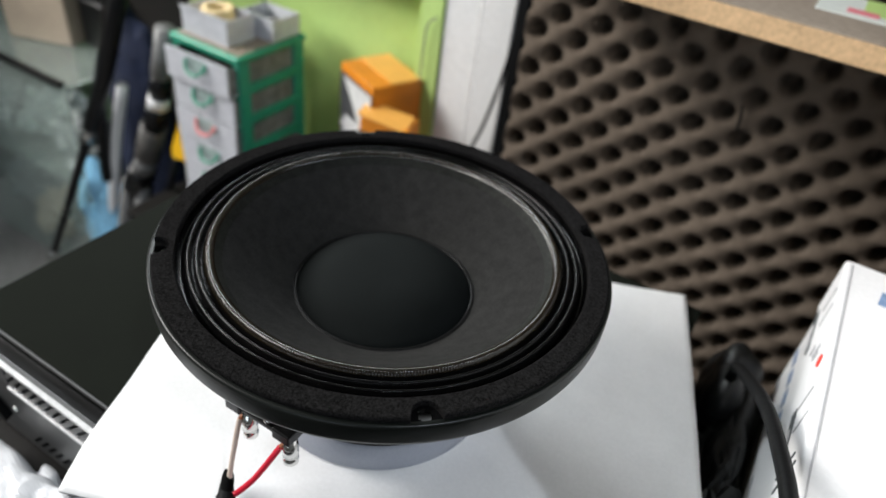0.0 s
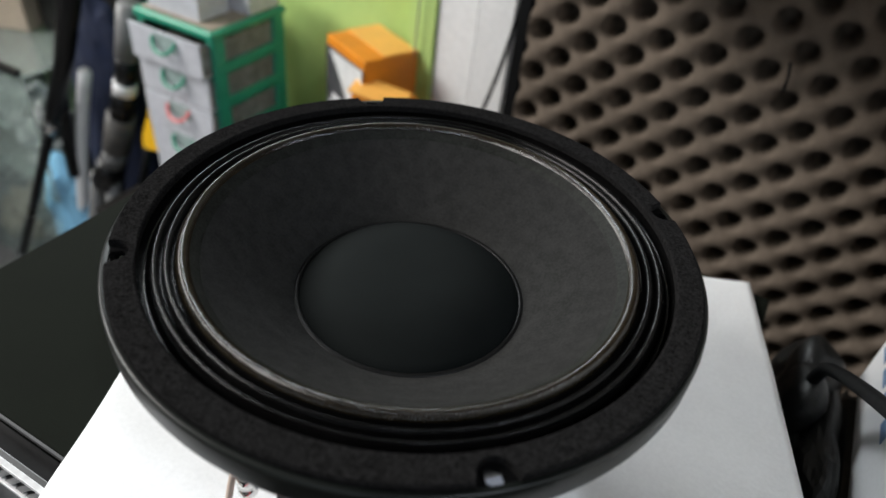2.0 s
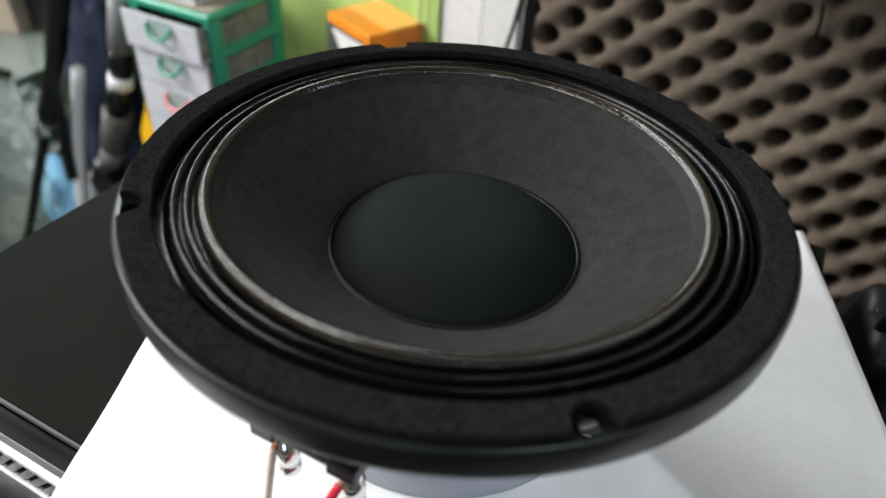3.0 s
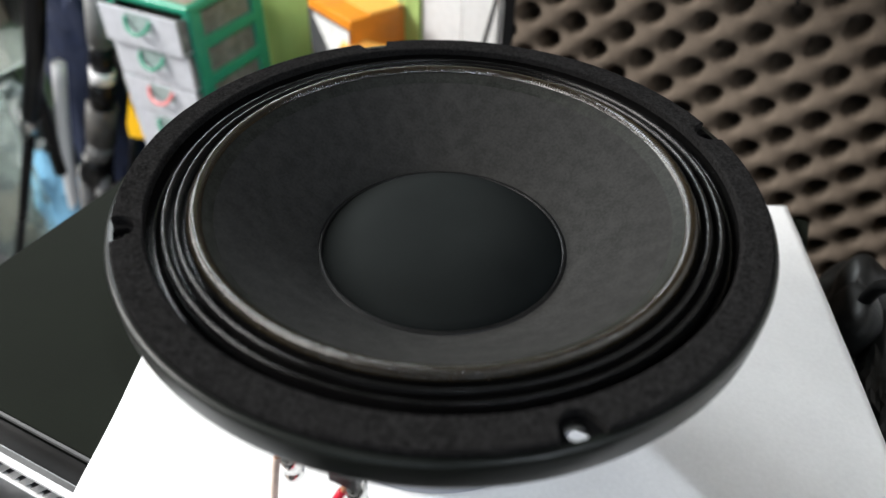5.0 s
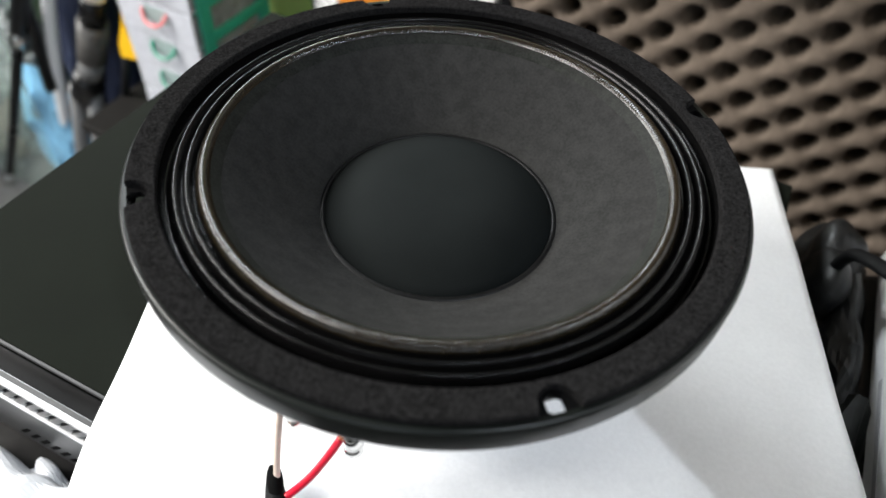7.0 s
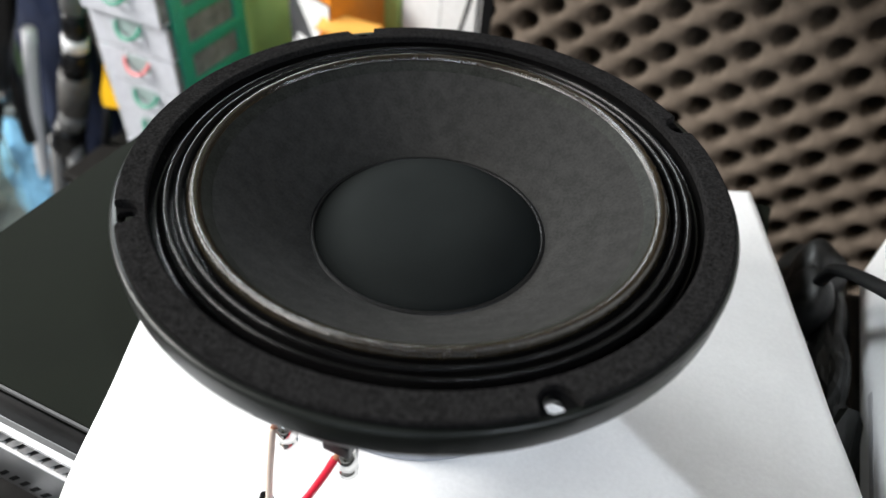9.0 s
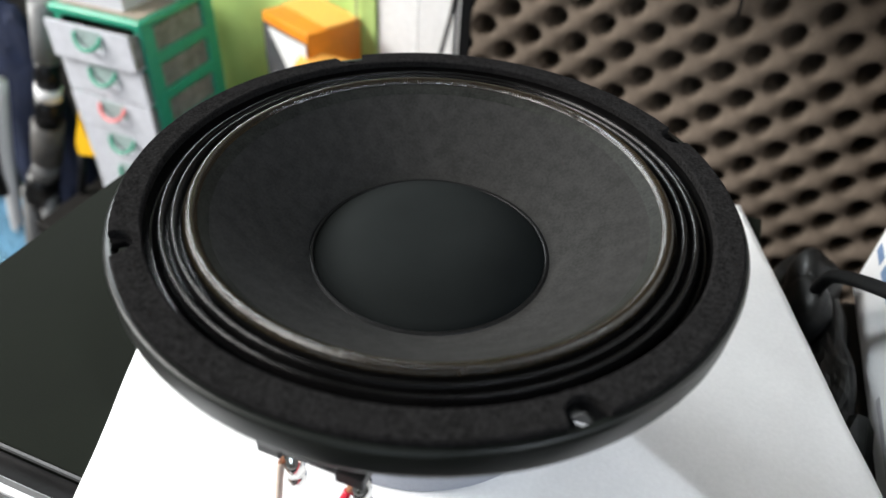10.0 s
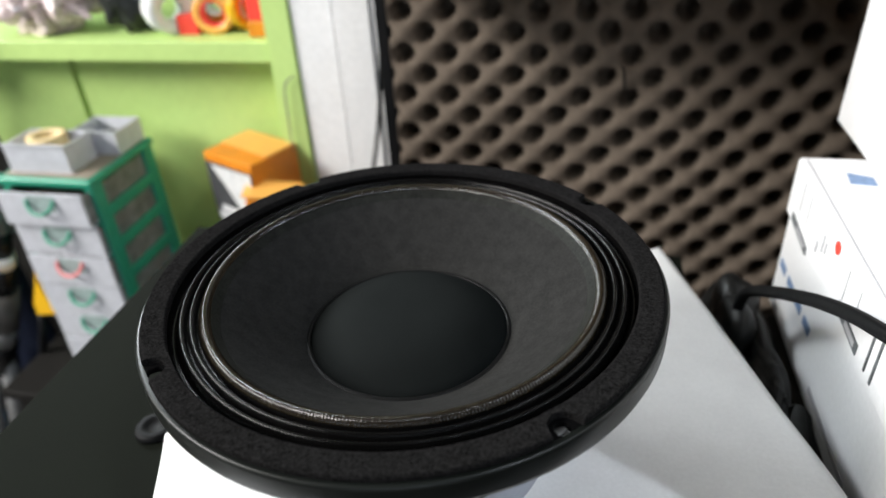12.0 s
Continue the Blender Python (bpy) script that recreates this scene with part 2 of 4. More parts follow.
def smooth_line(pts, steps=8):
    """Points along a soft curve through pts."""
    P = [Vector(p) for p in pts]
    P = [2 * P[0] - P[1]] + P + [2 * P[-1] - P[-2]]
    out = []
    for i in range(1, len(P) - 2):
        a, b, c, d = P[i - 1:i + 3]
        for k in range(steps):
            t = k / steps
            out.append(0.5 * ((2 * b) + (c - a) * t + (2 * a - 5 * b + 4 * c - d) * t * t + (3 * b - a - 3 * c + d) * t ** 3))
    out.append(P[-2])
    return out


def tube(pts, r, n=12, steps=8, bm=None, cap=True):
    """Round tube through pts; r: one radius or a function of 0..1."""
    bm = bm or bmesh.new()
    L = smooth_line(pts, steps) if steps > 1 else [Vector(p) for p in pts]
    rings, side = [], None
    for i, p in enumerate(L):
        d = (L[min(i + 1, len(L) - 1)] - L[max(i - 1, 0)]).normalized()
        if side is None:
            side = d.orthogonal().normalized()
        side = (side - d * side.dot(d)).normalized()
        up = d.cross(side)
        rad = r(i / (len(L) - 1)) if callable(r) else r
        rings.append([bm.verts.new(p + rad * (math.cos(2 * math.pi * k / n) * side + math.sin(2 * math.pi * k / n) * up)) for k in range(n)])
    for a, b in zip(rings, rings[1:]):
        for k in range(n):
            bm.faces.new((a[k], a[(k + 1) % n], b[(k + 1) % n], b[k]))
    if cap:
        bm.faces.new(rings[0][::-1])
        bm.faces.new(rings[-1])
    return bm


def crumple(center, size, amp, seed, freq=14.0, sub=4, flat=None):
    """A lump of crumpled film."""
    bm = bmesh.new()
    bmesh.ops.create_icosphere(bm, subdivisions=sub, radius=1.0)
    off = Vector((seed * 3.1, seed * 1.7, seed * 0.9))
    for v in bm.verts:
        d = v.co.normalized()
        p = Vector((d.x * size[0], d.y * size[1], d.z * size[2]))
        k = 1 + amp * (abs(noise.noise(p * freq + off)) * 2 - 0.6) + amp * 0.5 * noise.noise(p * freq * 3 + off)
        v.co = Vector(center) + p * k
        if flat is not None and v.co.z < flat:
            v.co.z = flat
    return bm


def wall_box(name, lo, hi, material, label, category="wall"):
    return tagged(part(name, box(lo, hi), material), label, category, kind="structure")


# ---- the room ----
wall_box("floor", (-2.5, -2.7, -0.80), (2.2, 1.2, -0.75), "concrete", "bare grey concrete shop floor", "floor")
# Ceiling and outer walls are an unseen shell, added to shape the light.
wall_box("ceiling", (-2.5, -2.7, 2.3), (2.2, 1.2, 2.38), "room", "plain added ceiling, dark to cut bounced light", "ceiling")
wall_box("wall_east", (2.1, -2.6, -0.75), (2.2, 1.1, 2.3), "room", "plain added wall, dark to cut bounced light")
wsn = box((-2.4, -2.7, -0.75), (0.0, -2.6, 2.3))
box((1.10, -2.7, -0.75), (2.1, -2.6, 2.3), bm=wsn)
box((0.0, -2.7, 1.35), (1.10, -2.6, 2.3), bm=wsn)
tagged(part("wall_south", wsn, "room"), "added low-bounce wall with an open doorway behind the camera", "wall", kind="structure")
# Made-up blocker that keeps shopfront light off the low left side.
wall_box("shade_partition", (-1.62, -0.65, -0.75), (-1.56, 1.1, 0.27), "room", "low partition added to block light from the left")
wn = box((-2.4, 1.1, -0.75), (-1.80, 1.2, 2.3))
box((-1.14, 1.1, -0.75), (2.2, 1.2, 2.3), bm=wn)
box((-1.80, 1.1, -0.75), (-1.14, 1.2, 0.56), bm=wn)
box((-1.80, 1.1, 1.16), (-1.14, 1.2, 2.3), bm=wn)
tagged(part("wall_north", wn, "room"), "added low-bounce wall with a small open window behind the cabinets", "wall", kind="structure")
ww = box((-2.5, -2.6, -0.75), (-2.4, 1.1, 0.35))
box((-2.5, -2.6, 2.15), (-2.4, 1.1, 2.3), bm=ww)
box((-2.5, -2.6, 0.35), (-2.4, -1.85, 2.15), bm=ww)
box((-2.5, 0.15, 0.35), (-2.4, 1.1, 2.15), bm=ww)
tagged(part("wall_west", ww, "room"), "added low-bounce wall with a wide open shopfront", "wall", kind="structure")
fixture = thing("tube_lamp", (1.55, -0.80, 2.3), "slim white ceiling lamp, unseen, added with its light", "lamp")
part("housing", box((-0.62, -0.04, 2.275), (0.62, 0.04, 2.3), 0.004, m=pose(1.55, -0.80, 0, 0, 0, -27)), "white_metal", fixture)
# Made-up housing to go with the added left fill.
fixture = thing("tube_lamp", (-0.95, -0.15, 2.3), "slim white ceiling lamp, unseen, added with its light", "lamp")
part("housing", box((-1.57, -0.19, 2.275), (-0.33, -0.11, 2.3), 0.004), "white_metal", fixture)


# ---- the loudspeaker ----
def loudspeaker():
    sp = thing("loudspeaker", (0, 0, 0), "black ten-inch woofer lying face up on its grey magnet", "loudspeaker")
    notches = [radians(-47 + 90 * k) for k in range(4)]
    # magnet, plates
    part("magnet", lathe([(0, 0.0), (0.0735, 0.0), (0.075, 0.0015), (0.075, 0.0205), (0.0735, 0.022), (0.0, 0.022)], 160), "magnet", sp, "pale grey painted ring magnet", True)
    part("top_plate", lathe([(0.02, 0.0222), (0.0730, 0.0222), (0.0740, 0.023), (0.0740, 0.030), (0.0730, 0.031), (0.02, 0.031)], 160), "plate", sp, "black steel plate", True)
    # basket: foot ring, upper ring and spokes
    bk = lathe([(0.045, 0.0312), (0.070, 0.0312), (0.071, 0.036), (0.066, 0.042), (0.062, 0.046), (0.045, 0.046)], 120, True)
    part("basket_foot", bk, "rim", sp, "", True)
    part("basket_collar", lathe([(0.1035, 0.083), (0.1062, 0.083), (0.1145, 0.0985), (0.1160, 0.1084), (0.1146, 0.1084), (0.1118, 0.0985)], 160, True), "rim", sp, "", True)
    sm = bmesh.new()
    prof = [(0.063, 0.042, 0.013), (0.074, 0.050, 0.010), (0.090, 0.068, 0.009), (0.109, 0.0865, 0.013)]
    rows = []
    for r, z, w in prof:
        rows.append([sm.verts.new((r + dx, s * w, z + dz)) for dx, dz, s in ((0, 0, -1), (0.004, -0.005, -1), (0.004, -0.005, 1), (0, 0, 1))])
    for a, b in zip(rows, rows[1:]):
        for k in range(4):
            sm.faces.new((a[k], a[(k + 1) % 4], b[(k + 1) % 4], b[k]))
    sm.faces.new(rows[0])
    sm.faces.new(rows[-1][::-1])
    first = part("spoke", sm, "rim", sp)
    for k in range(6):
        c = first if k == 0 else again(first, (0, 0, 0))
        c.rotation_euler[2] = radians(60 * k - 90)
    part("spider", lathe([(0.046, 0.056), (0.052, 0.053), (0.056, 0.056), (0.060, 0.052), (0.066, 0.049)], 96), "tan", sp, "brown corrugated spider", True)

    # rim flange with four bolt holes
    n, rad = 720, [0.1143 + 0.00067 * i for i in range(20)]
    fl = bmesh.new()
    holes = [(0.1222 * math.cos(a), 0.1222 * math.sin(a)) for a in notches]
    for z in (0.1112, 0.1086):
        vs = [[fl.verts.new((r * math.cos(2 * math.pi * i / n), r * math.sin(2 * math.pi * i / n), z)) for i in range(n)] for r in rad]
        for a, b in zip(vs, vs[1:]):
            for i in range(n):
                j = (i + 1) % n
                cx = (a[i].co + b[j].co) / 2
                if min(math.hypot(cx.x - h[0], cx.y - h[1]) for h in holes) > 0.0036:
                    fl.faces.new((a[i], a[j], b[j], b[i]))
    for h in holes:
        lathe([(0.0038, 0.1085), (0.0038, 0.1113)], 32, bm=fl, center=h)
    part("rim", fl, "plate", sp)
    part("rim_edge", lathe([(0.1252, 0.1113), (0.1268, 0.1115), (0.1276, 0.1112), (0.1281, 0.1104), (0.1281, 0.1094), (0.1280, 0.1005), (0.1272, 0.0982), (0.1262, 0.0978), (0.1258, 0.0983)], 288), "rim", sp, "satin black rolled rim edge", True)

    # felt gasket with U notches
    gk = bmesh.new()
    n = 960
    steps = [0, 0.06, 0.3, 0.55, 0.8, 0.90, 0.96, 1.0]
    rows = []
    for i in range(n):
        a = 2 * math.pi * i / n
        ro = 0.1258
        for q in notches:
            d = (a - q + math.pi) % (2 * math.pi) - math.pi
            w = abs(d) * 0.1238
            if w < 0.0068:
                ro = min(ro, 0.1238 - math.sqrt(0.0068 ** 2 - w * w))
        ri = 0.1142
        col = []
        for k, s in enumerate(steps):
            r = ri + (ro - ri) * s
            z = 0.1146 - {0: 0.0006, 0.96: 0.0003, 1.0: 0.0012}.get(s, 0) + 0.00012 * noise.noise(Vector((r * math.cos(a), r * math.sin(a), 0)) * 260)
            col.append((r, z))
        col = [(col[0][0], 0.1112)] + col + [(col[-1][0], 0.1112)]
        rows.append([gk.verts.new((r * math.cos(a), r * math.sin(a), z)) for r, z in col])
    for i in range(n):
        a, b = rows[i], rows[(i + 1) % n]
        for k in range(len(a) - 1):
            gk.faces.new((a[k], a[k + 1], b[k + 1], b[k]))
    part("gasket", gk, "felt", sp, "matt black felt gasket ring with four bolt notches")

    # pleated surround, dope ring, cone, cap
    pr = [(0.1144, 0.1112), (0.1141, 0.1085), (0.1132, 0.1066), (0.1118, 0.1060), (0.1108, 0.1068)]
    for i in range(37):
        u = i / 36
        pr.append((0.1104 - 0.0104 * u, 0.1078 + 0.0038 * abs(math.sin(2.25 * math.pi * u)) ** 0.85 + 0.0004 * u))
    part("surround", lathe(pr, 288), "cloth", sp, "black doped cloth surround with rounded rolls", True)
    bead = [(0.1010, 0.1072), (0.1006, 0.1088), (0.1001, 0.1102), (0.0995, 0.1114), (0.0988, 0.1124), (0.0980, 0.1131), (0.0971, 0.1133), (0.0962, 0.1130), (0.0953, 0.1123), (0.0944, 0.1112)]
    part("surround_bead", lathe(bead, 288), "dope", sp, "glossy doped bead where the surround meets the cone", True)

    def cone_height(r):
        v = (0.0956 - r) / (0.0956 - 0.0520)
        return 0.1116 - 0.0341 * v ** 0.94 - 0.0010 * math.sin(math.pi * v)

    lip = []
    for i in range(8):
        a = 0.0950 - 0.0042 * i / 7
        lip.append((a, cone_height(a) + 0.0003 * (1 - (i / 7) ** 4) + 0.0001))
    part("surround_lip", lathe(lip, 288), "lip", sp, "dark doped lip glued on the cone's edge", True)
    cn = [(0.0956 - 0.0436 * i / 30, cone_height(0.0956 - 0.0436 * i / 30)) for i in range(31)]
    part("cone", lathe(cn, 256), "cone", sp, "matt black paper cone", True)
    cap = [(0.0, 0.0948)]
    for i in range(1, 17):
        u = i / 16
        cap.append((0.0515 * u, 0.0948 - 0.0163 * u ** 3.0))
    cap.append((0.0517, 0.0773))
    part("dust_cap", lathe(cap, 192), "cap", sp, "smooth black domed dust cap", True)
    part("glue_ring", lathe([(0.0512, 0.0772), (0.0516, 0.0788), (0.0523, 0.0793), (0.0532, 0.0791), (0.0541, 0.0784)], 192), "glue", sp, "shiny glue bead round the cap", True)

    # terminal block with two spring posts
    tb = box((-0.0262, -0.1035, 0.0515), (0.0172, -0.0885, 0.0545), 0.0006)
    for x0, x1 in ((-0.0265, -0.0165), (0.0060, 0.0176)):
        box((x0, -0.1050, 0.0500), (x1, -0.0880, 0.0575), 0.0008, bm=tb)
    box((-0.0160, -0.0925, 0.0545), (0.0055, -0.0885, 0.0640), 0.0006, bm=tb)
    term = part("terminal_block", tb, "plastic", sp, "black plastic terminal block")
    pst = lathe([(0, 0.0300), (0.0038, 0.0300), (0.0043, 0.0307), (0.0043, 0.0345), (0.0039, 0.0349), (0.0039, 0.0357), (0.0043, 0.0361), (0.0043, 0.0455), (0.0036, 0.0460), (0.0036, 0.0500), (0.0, 0.0500)], 28, center=(-0.0150, -0.0995))
    p1 = part("post", pst, "chrome", term, "chrome spring binding post", True)
    again(p1, (0.0285, 0, 0))
    scw = lathe([(0, 0.0576), (0.0021, 0.0576), (0.0026, 0.0590), (0.0022, 0.0606), (0.0, 0.0610)], 18, center=(-0.0215, -0.0980))
    s1 = part("screw", scw, "chrome", term, "small nickel screw", True)
    again(s1, (0.0335, 0, 0))
    again(s1, (0.0105, -0.002, -0.003))
    again(s1, (0.0220, -0.003, -0.003))
    return sp


loudspeaker()

# ---- connecting lead ----
lead = thing("speaker_lead", (-0.014, -0.121, 0.006), "black cable split into a red and a cream wire", "cable")
part("jacket", tube([(-0.0095, -0.1258, 0.0080), (-0.004, -0.1325, 0.0073), (0.004, -0.142, 0.0065), (0.014, -0.156, 0.002), (0.022, -0.172, -0.016), (0.027, -0.184, -0.050), (0.03, -0.195, -0.090)], 0.0052, 20, cap=False), "rubber", lead, "black rubber jacket with a cut end", True)
part("jacket_lip", tube([(-0.0188, -0.1150, 0.0120), (-0.0165, -0.1180, 0.0095), (-0.0128, -0.1222, 0.0080), (-0.0088, -0.1265, 0.0078)], lambda u: 0.0010 + 0.0040 * u ** 0.7, 16), "rubber", lead, "slanted cut lip of the jacket", True)
# Solid black insert; the hollow's shade is its colour.
part("jacket_mouth", tube([(-0.0176, -0.1153, 0.0136), (-0.0152, -0.1184, 0.0118), (-0.0118, -0.1224, 0.0106), (-0.0084, -0.1262, 0.0098)], lambda u: 0.0006 + 0.0030 * math.sin(math.pi * (0.15 + 0.7 * u)), 14), "cavity", lead, "black insert painting the shade inside the cut jacket", True)
part("red_wire", tube([(0.0105, -0.1035, 0.0440), (0.0080, -0.1085, 0.0370), (0.0018, -0.1150, 0.0220), (-0.0050, -0.1215, 0.0110), (-0.0095, -0.1265, 0.0080)], 0.0017, 12), "red_wire", lead, "red insulated wire", True)
part("cream_wire", tube([(-0.0178, -0.1035, 0.0455), (-0.0172, -0.1070, 0.0380), (-0.0155, -0.1140, 0.0220), (-0.0125, -0.1205, 0.0110), (-0.0090, -0.1262, 0.0080)], 0.0015, 12), "white_wire", lead, "cream insulated wire", True)
part("bare_end", tube([(0.0125, -0.0990, 0.0475), (0.0115, -0.1015, 0.0465), (0.0104, -0.1037, 0.0437)], 0.0012, 8), "copper", lead, "bare copper end", True)
part("bare_end", tube([(-0.0160, -0.0990, 0.0490), (-0.0172, -0.1015, 0.0480), (-0.0178, -0.1037, 0.0452)], 0.0012, 8), "copper", lead, "bare copper end", True)


# ---- the white sheet ----
def foam_sheet():
    FL, FR, BR, BL = Vector((-0.092, -0.170)), Vector((0.2385, -0.042)), Vector((0.1500, 0.2205)), Vector((-0.190, 0.068))
    bm = bmesh.new()
    nx, ny = 90, 70
    top, bot = [], []
    for j in range(ny + 1):
        v = j / ny
        rt, rb = [], []
        for i in range(nx + 1):
            u = i / nx
            p = (FL * (1 - u) + FR * u) * (1 - v) + (BL * (1 - u) + BR * u) * v
            e = p + Vector((0.0015 * noise.noise(Vector((u * 5, v * 5, 0.3))), 0.0015 * noise.noise(Vector((u * 5, v * 5, 4.3)))))
            # front right corner is rounded off a little
            cu, cv = max(0.0, u - 0.86) / 0.14, max(0.0, 0.16 - v) / 0.16
            e = e + (BL - BR).normalized() * 0.002 * (cu * cv) ** 1.5 + (BR - FR).normalized() * 0.003 * (cu * cv) ** 1.2
            e = e + (FR - BR).normalized() * 0.0055 * math.sin(math.pi * min(1.0, u * 1.02)) * max(0.0, 1 - v / 0.25)
            z = 0.0
            fr = max(0.0, 0.22 - v) / 0.22
            z -= 6.0 * max(0.0, -0.1385 - e.y) ** 2
            z += 0.0035 * fr ** 1.5 * math.exp(-((u - 0.62) / 0.16) ** 2)
            z -= 0.004 * fr ** 2 * cu * min(1.0, max(0.0, e.x - 0.170) / 0.03)
            far = min(1.0, max(0.0, math.hypot(e.x, e.y) - 0.085) / 0.05)
            z += 0.0006 * far * (0.5 + noise.noise(Vector((e.x * 28, e.y * 28, 1.1))))
            rt.append(bm.verts.new((e.x, e.y, z)))
            rb.append(bm.verts.new((e.x, e.y, z - 0.0022)))
        top.append(rt)
        bot.append(rb)
    for j in range(ny):
        for i in range(nx):
            bm.faces.new((top[j][i], top[j][i + 1], top[j + 1][i + 1], top[j + 1][i]))
            bm.faces.new((bot[j][i], bot[j + 1][i], bot[j + 1][i + 1], bot[j][i + 1]))
    ring = [(0, i) for i in range(nx)] + [(j, nx) for j in range(ny)] + [(ny, i) for i in range(nx, 0, -1)] + [(j, 0) for j in range(ny, 0, -1)]
    for a, b in zip(ring, ring[1:] + ring[:1]):
        bm.faces.new((top[a[0]][a[1]], bot[a[0]][a[1]], bot[b[0]][b[1]], top[b[0]][b[1]]))
    return tagged(part("foam_sheet", bm, "sheet", smooth=True), "white packing foam sheet lying on the amplifier", "sheet")


foam_sheet()


# ---- the rack amplifier ----
def amplifier():
    am = thing("amplifier", (-0.047, 0.05, -0.097), "black rack amplifier with slotted grey front under the sheet", "amplifier")
    T = -0.0030
    part("cover", box((-0.260, -0.119, -0.0880), (0.166, 0.215, T), 0.0012), "amp_top", am, "black powder-coated steel cover")
    part("cover_seam", box((-0.2595, -0.1205, T - 0.0030), (0.1655, -0.1192, T - 0.0004)), "amp_face", am, "worn seam along the cover's front")
    # Black block painting the shade seen through the front slots.
    part("channel", box((-0.2590, -0.1305, -0.0870), (0.1650, -0.1207, -0.0085)), "plastic", am, "black block painting the shade behind the faceplate")
    z0, z1, y0, y1 = -0.0860, -0.0032, -0.1365, -0.1315
    fp = box((-0.276, y0, z1 - 0.0045), (0.182, y1, z1), 0.0006)
    box((-0.276, y0, z0), (0.182, y1, -0.0265), 0.0006, bm=fp)
    box((-0.276, y0, -0.0300), (-0.198, y1, -0.0040), 0.0006, bm=fp)
    face = part("faceplate", fp, "amp_face", am, "dark grey metal faceplate")
    part("top_trim", box((-0.276, y0 - 0.0009, z1 - 0.0030), (0.182, y0 + 0.002, z1 + 0.0003), 0.0003), "amp_edge", face, "bare bright upper edge")
    part("lower_trim", box((-0.198, y0 - 0.0010, -0.0290), (0.182, y0 + 0.002, -0.0262), 0.0003), "amp_edge", face, "bright moulding below the slots")
    sl = bmesh.new()
    box((-0.0024, y0 + 0.0004, -0.0262), (0.0024, y1 - 0.001, -0.0066), 0.0, bm=sl)
    for v in sl.verts:
        v.co.x += (v.co.z + 0.0164) * 0.95 - 0.196
    s0 = part("slat", sl, "amp_face", am)
    for k in range(1, 22):
        again(s0, (0.0078 * k, 0, 0))
    part("perforated_strip", box((-0.022, y0 + 0.0002, -0.0268), (0.182, y1 - 0.001, -0.0060)), "amp_face", am)
    # Shallow black dots paint the shade of the punched holes.
    pf = bmesh.new()
    for k in range(34):
        for r in range(3):
            lathe([(0.0, -0.0012), (0.0018, -0.0012), (0.0020, 0.0001)], 10, bm=pf, center=(0, 0))
            for v in list(pf.verts)[-21:]:
                x, yy, z = v.co
                v.co = (-0.018 + 0.0058 * k + (0.0029 if r % 2 else 0) + x, y0 + 0.0001 - z * 0.5 - 0.0006, -0.0105 - 0.0055 * r + yy)
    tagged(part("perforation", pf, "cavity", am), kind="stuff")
    # Black bars on the face paint the shade in the lower slots.
    lo = bmesh.new()
    box((-0.0016, y0 - 0.0004, -0.0780), (0.0016, y0 + 0.001, -0.0660), bm=lo)
    for v in lo.verts:
        v.co.x += (v.co.z + 0.072) * 0.9 - 0.184
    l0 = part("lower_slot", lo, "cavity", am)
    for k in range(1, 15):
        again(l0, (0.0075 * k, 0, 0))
    # rocker with its triangular guard
    gd = bmesh.new()
    tri = [(-0.245, -0.0300), (-0.2065, -0.0610), (-0.2420, -0.0640)]
    a = [gd.verts.new((x, y0 - 0.0005, z)) for x, z in tri]
    b = [gd.verts.new((x + (0.004 if k == 1 else 0), y0 - 0.0075, z + 0.002)) for k, (x, z) in enumerate(tri)]
    gd.faces.new(a)
    gd.faces.new(b[::-1])
    for k in range(3):
        gd.faces.new((a[k], a[(k + 1) % 3], b[(k + 1) % 3], b[k]))
    guard = part("switch_guard", gd, "plastic", am, "black triangular switch guard")
    part("rocker", box((-0.2470, y0 - 0.0120, -0.0600), (-0.2330, y0 - 0.0060, -0.0400), 0.0018), "chrome", guard, "worn bright rocker switch")
    part("mark", box((-0.2025, y0 - 0.0010, -0.0530), (-0.1990, y0 + 0.001, -0.0500), 0.0004), "paper", am, "small white mark")
    lab = part("badge", box((-0.0660, y0 - 0.0012, -0.0600), (-0.0400, y0 + 0.001, -0.0380), 0.0004), "paper", am, "white square badge")
    cv = bmesh.new()
    for s in (-1, 1):
        box((-0.0045, -0.0009, -0.0010), (0.0045, 0.0, 0.0010), bm=cv, m=pose(-0.0530 + s * 0.0032, y0 - 0.0013, -0.0480, 0, s * 30, 0))
    part("chevron", cv, "ink_grey", lab)
    part("indicator", lathe([(0, 0.0), (0.0018, 0.0), (0.0012, 0.0014), (0, 0.0018)], 14), "ink_red", am, "red indicator lamp").location = (-0.0200, y0 - 0.0016, -0.0500)
    for k, (x, y) in enumerate(((-0.235, -0.095), (0.142, -0.095), (-0.235, 0.19), (0.142, 0.19))):
        part("foot", lathe([(0, -0.0970), (0.012, -0.0970), (0.014, -0.0880), (0, -0.0880)], 24, center=(x, y)), "rubber", am)
    return am


amplifier()
pad = thing("rubber_foot", (-0.162, -0.020, -0.003), "round black rubber foot lying on the amplifier", "rubber foot")
part("pad", lathe([(0, -0.003), (0.0120, -0.003), (0.0122, -0.0018), (0.0114, 0.0006), (0.0100, 0.0012), (0.0060, 0.0012), (0.0050, 0.0002), (0, 0.0002)], 40, center=(-0.162, -0.020)), "rubber", pad, "", True)
part("cap", lathe([(0, -0.0028), (0.0040, -0.0028), (0.0046, 0.0), (0.0040, 0.0030), (0.0022, 0.0048), (0, 0.0052)], 24, center=(-0.1455, -0.020)), "paper", pad, "small off-white plug", True)

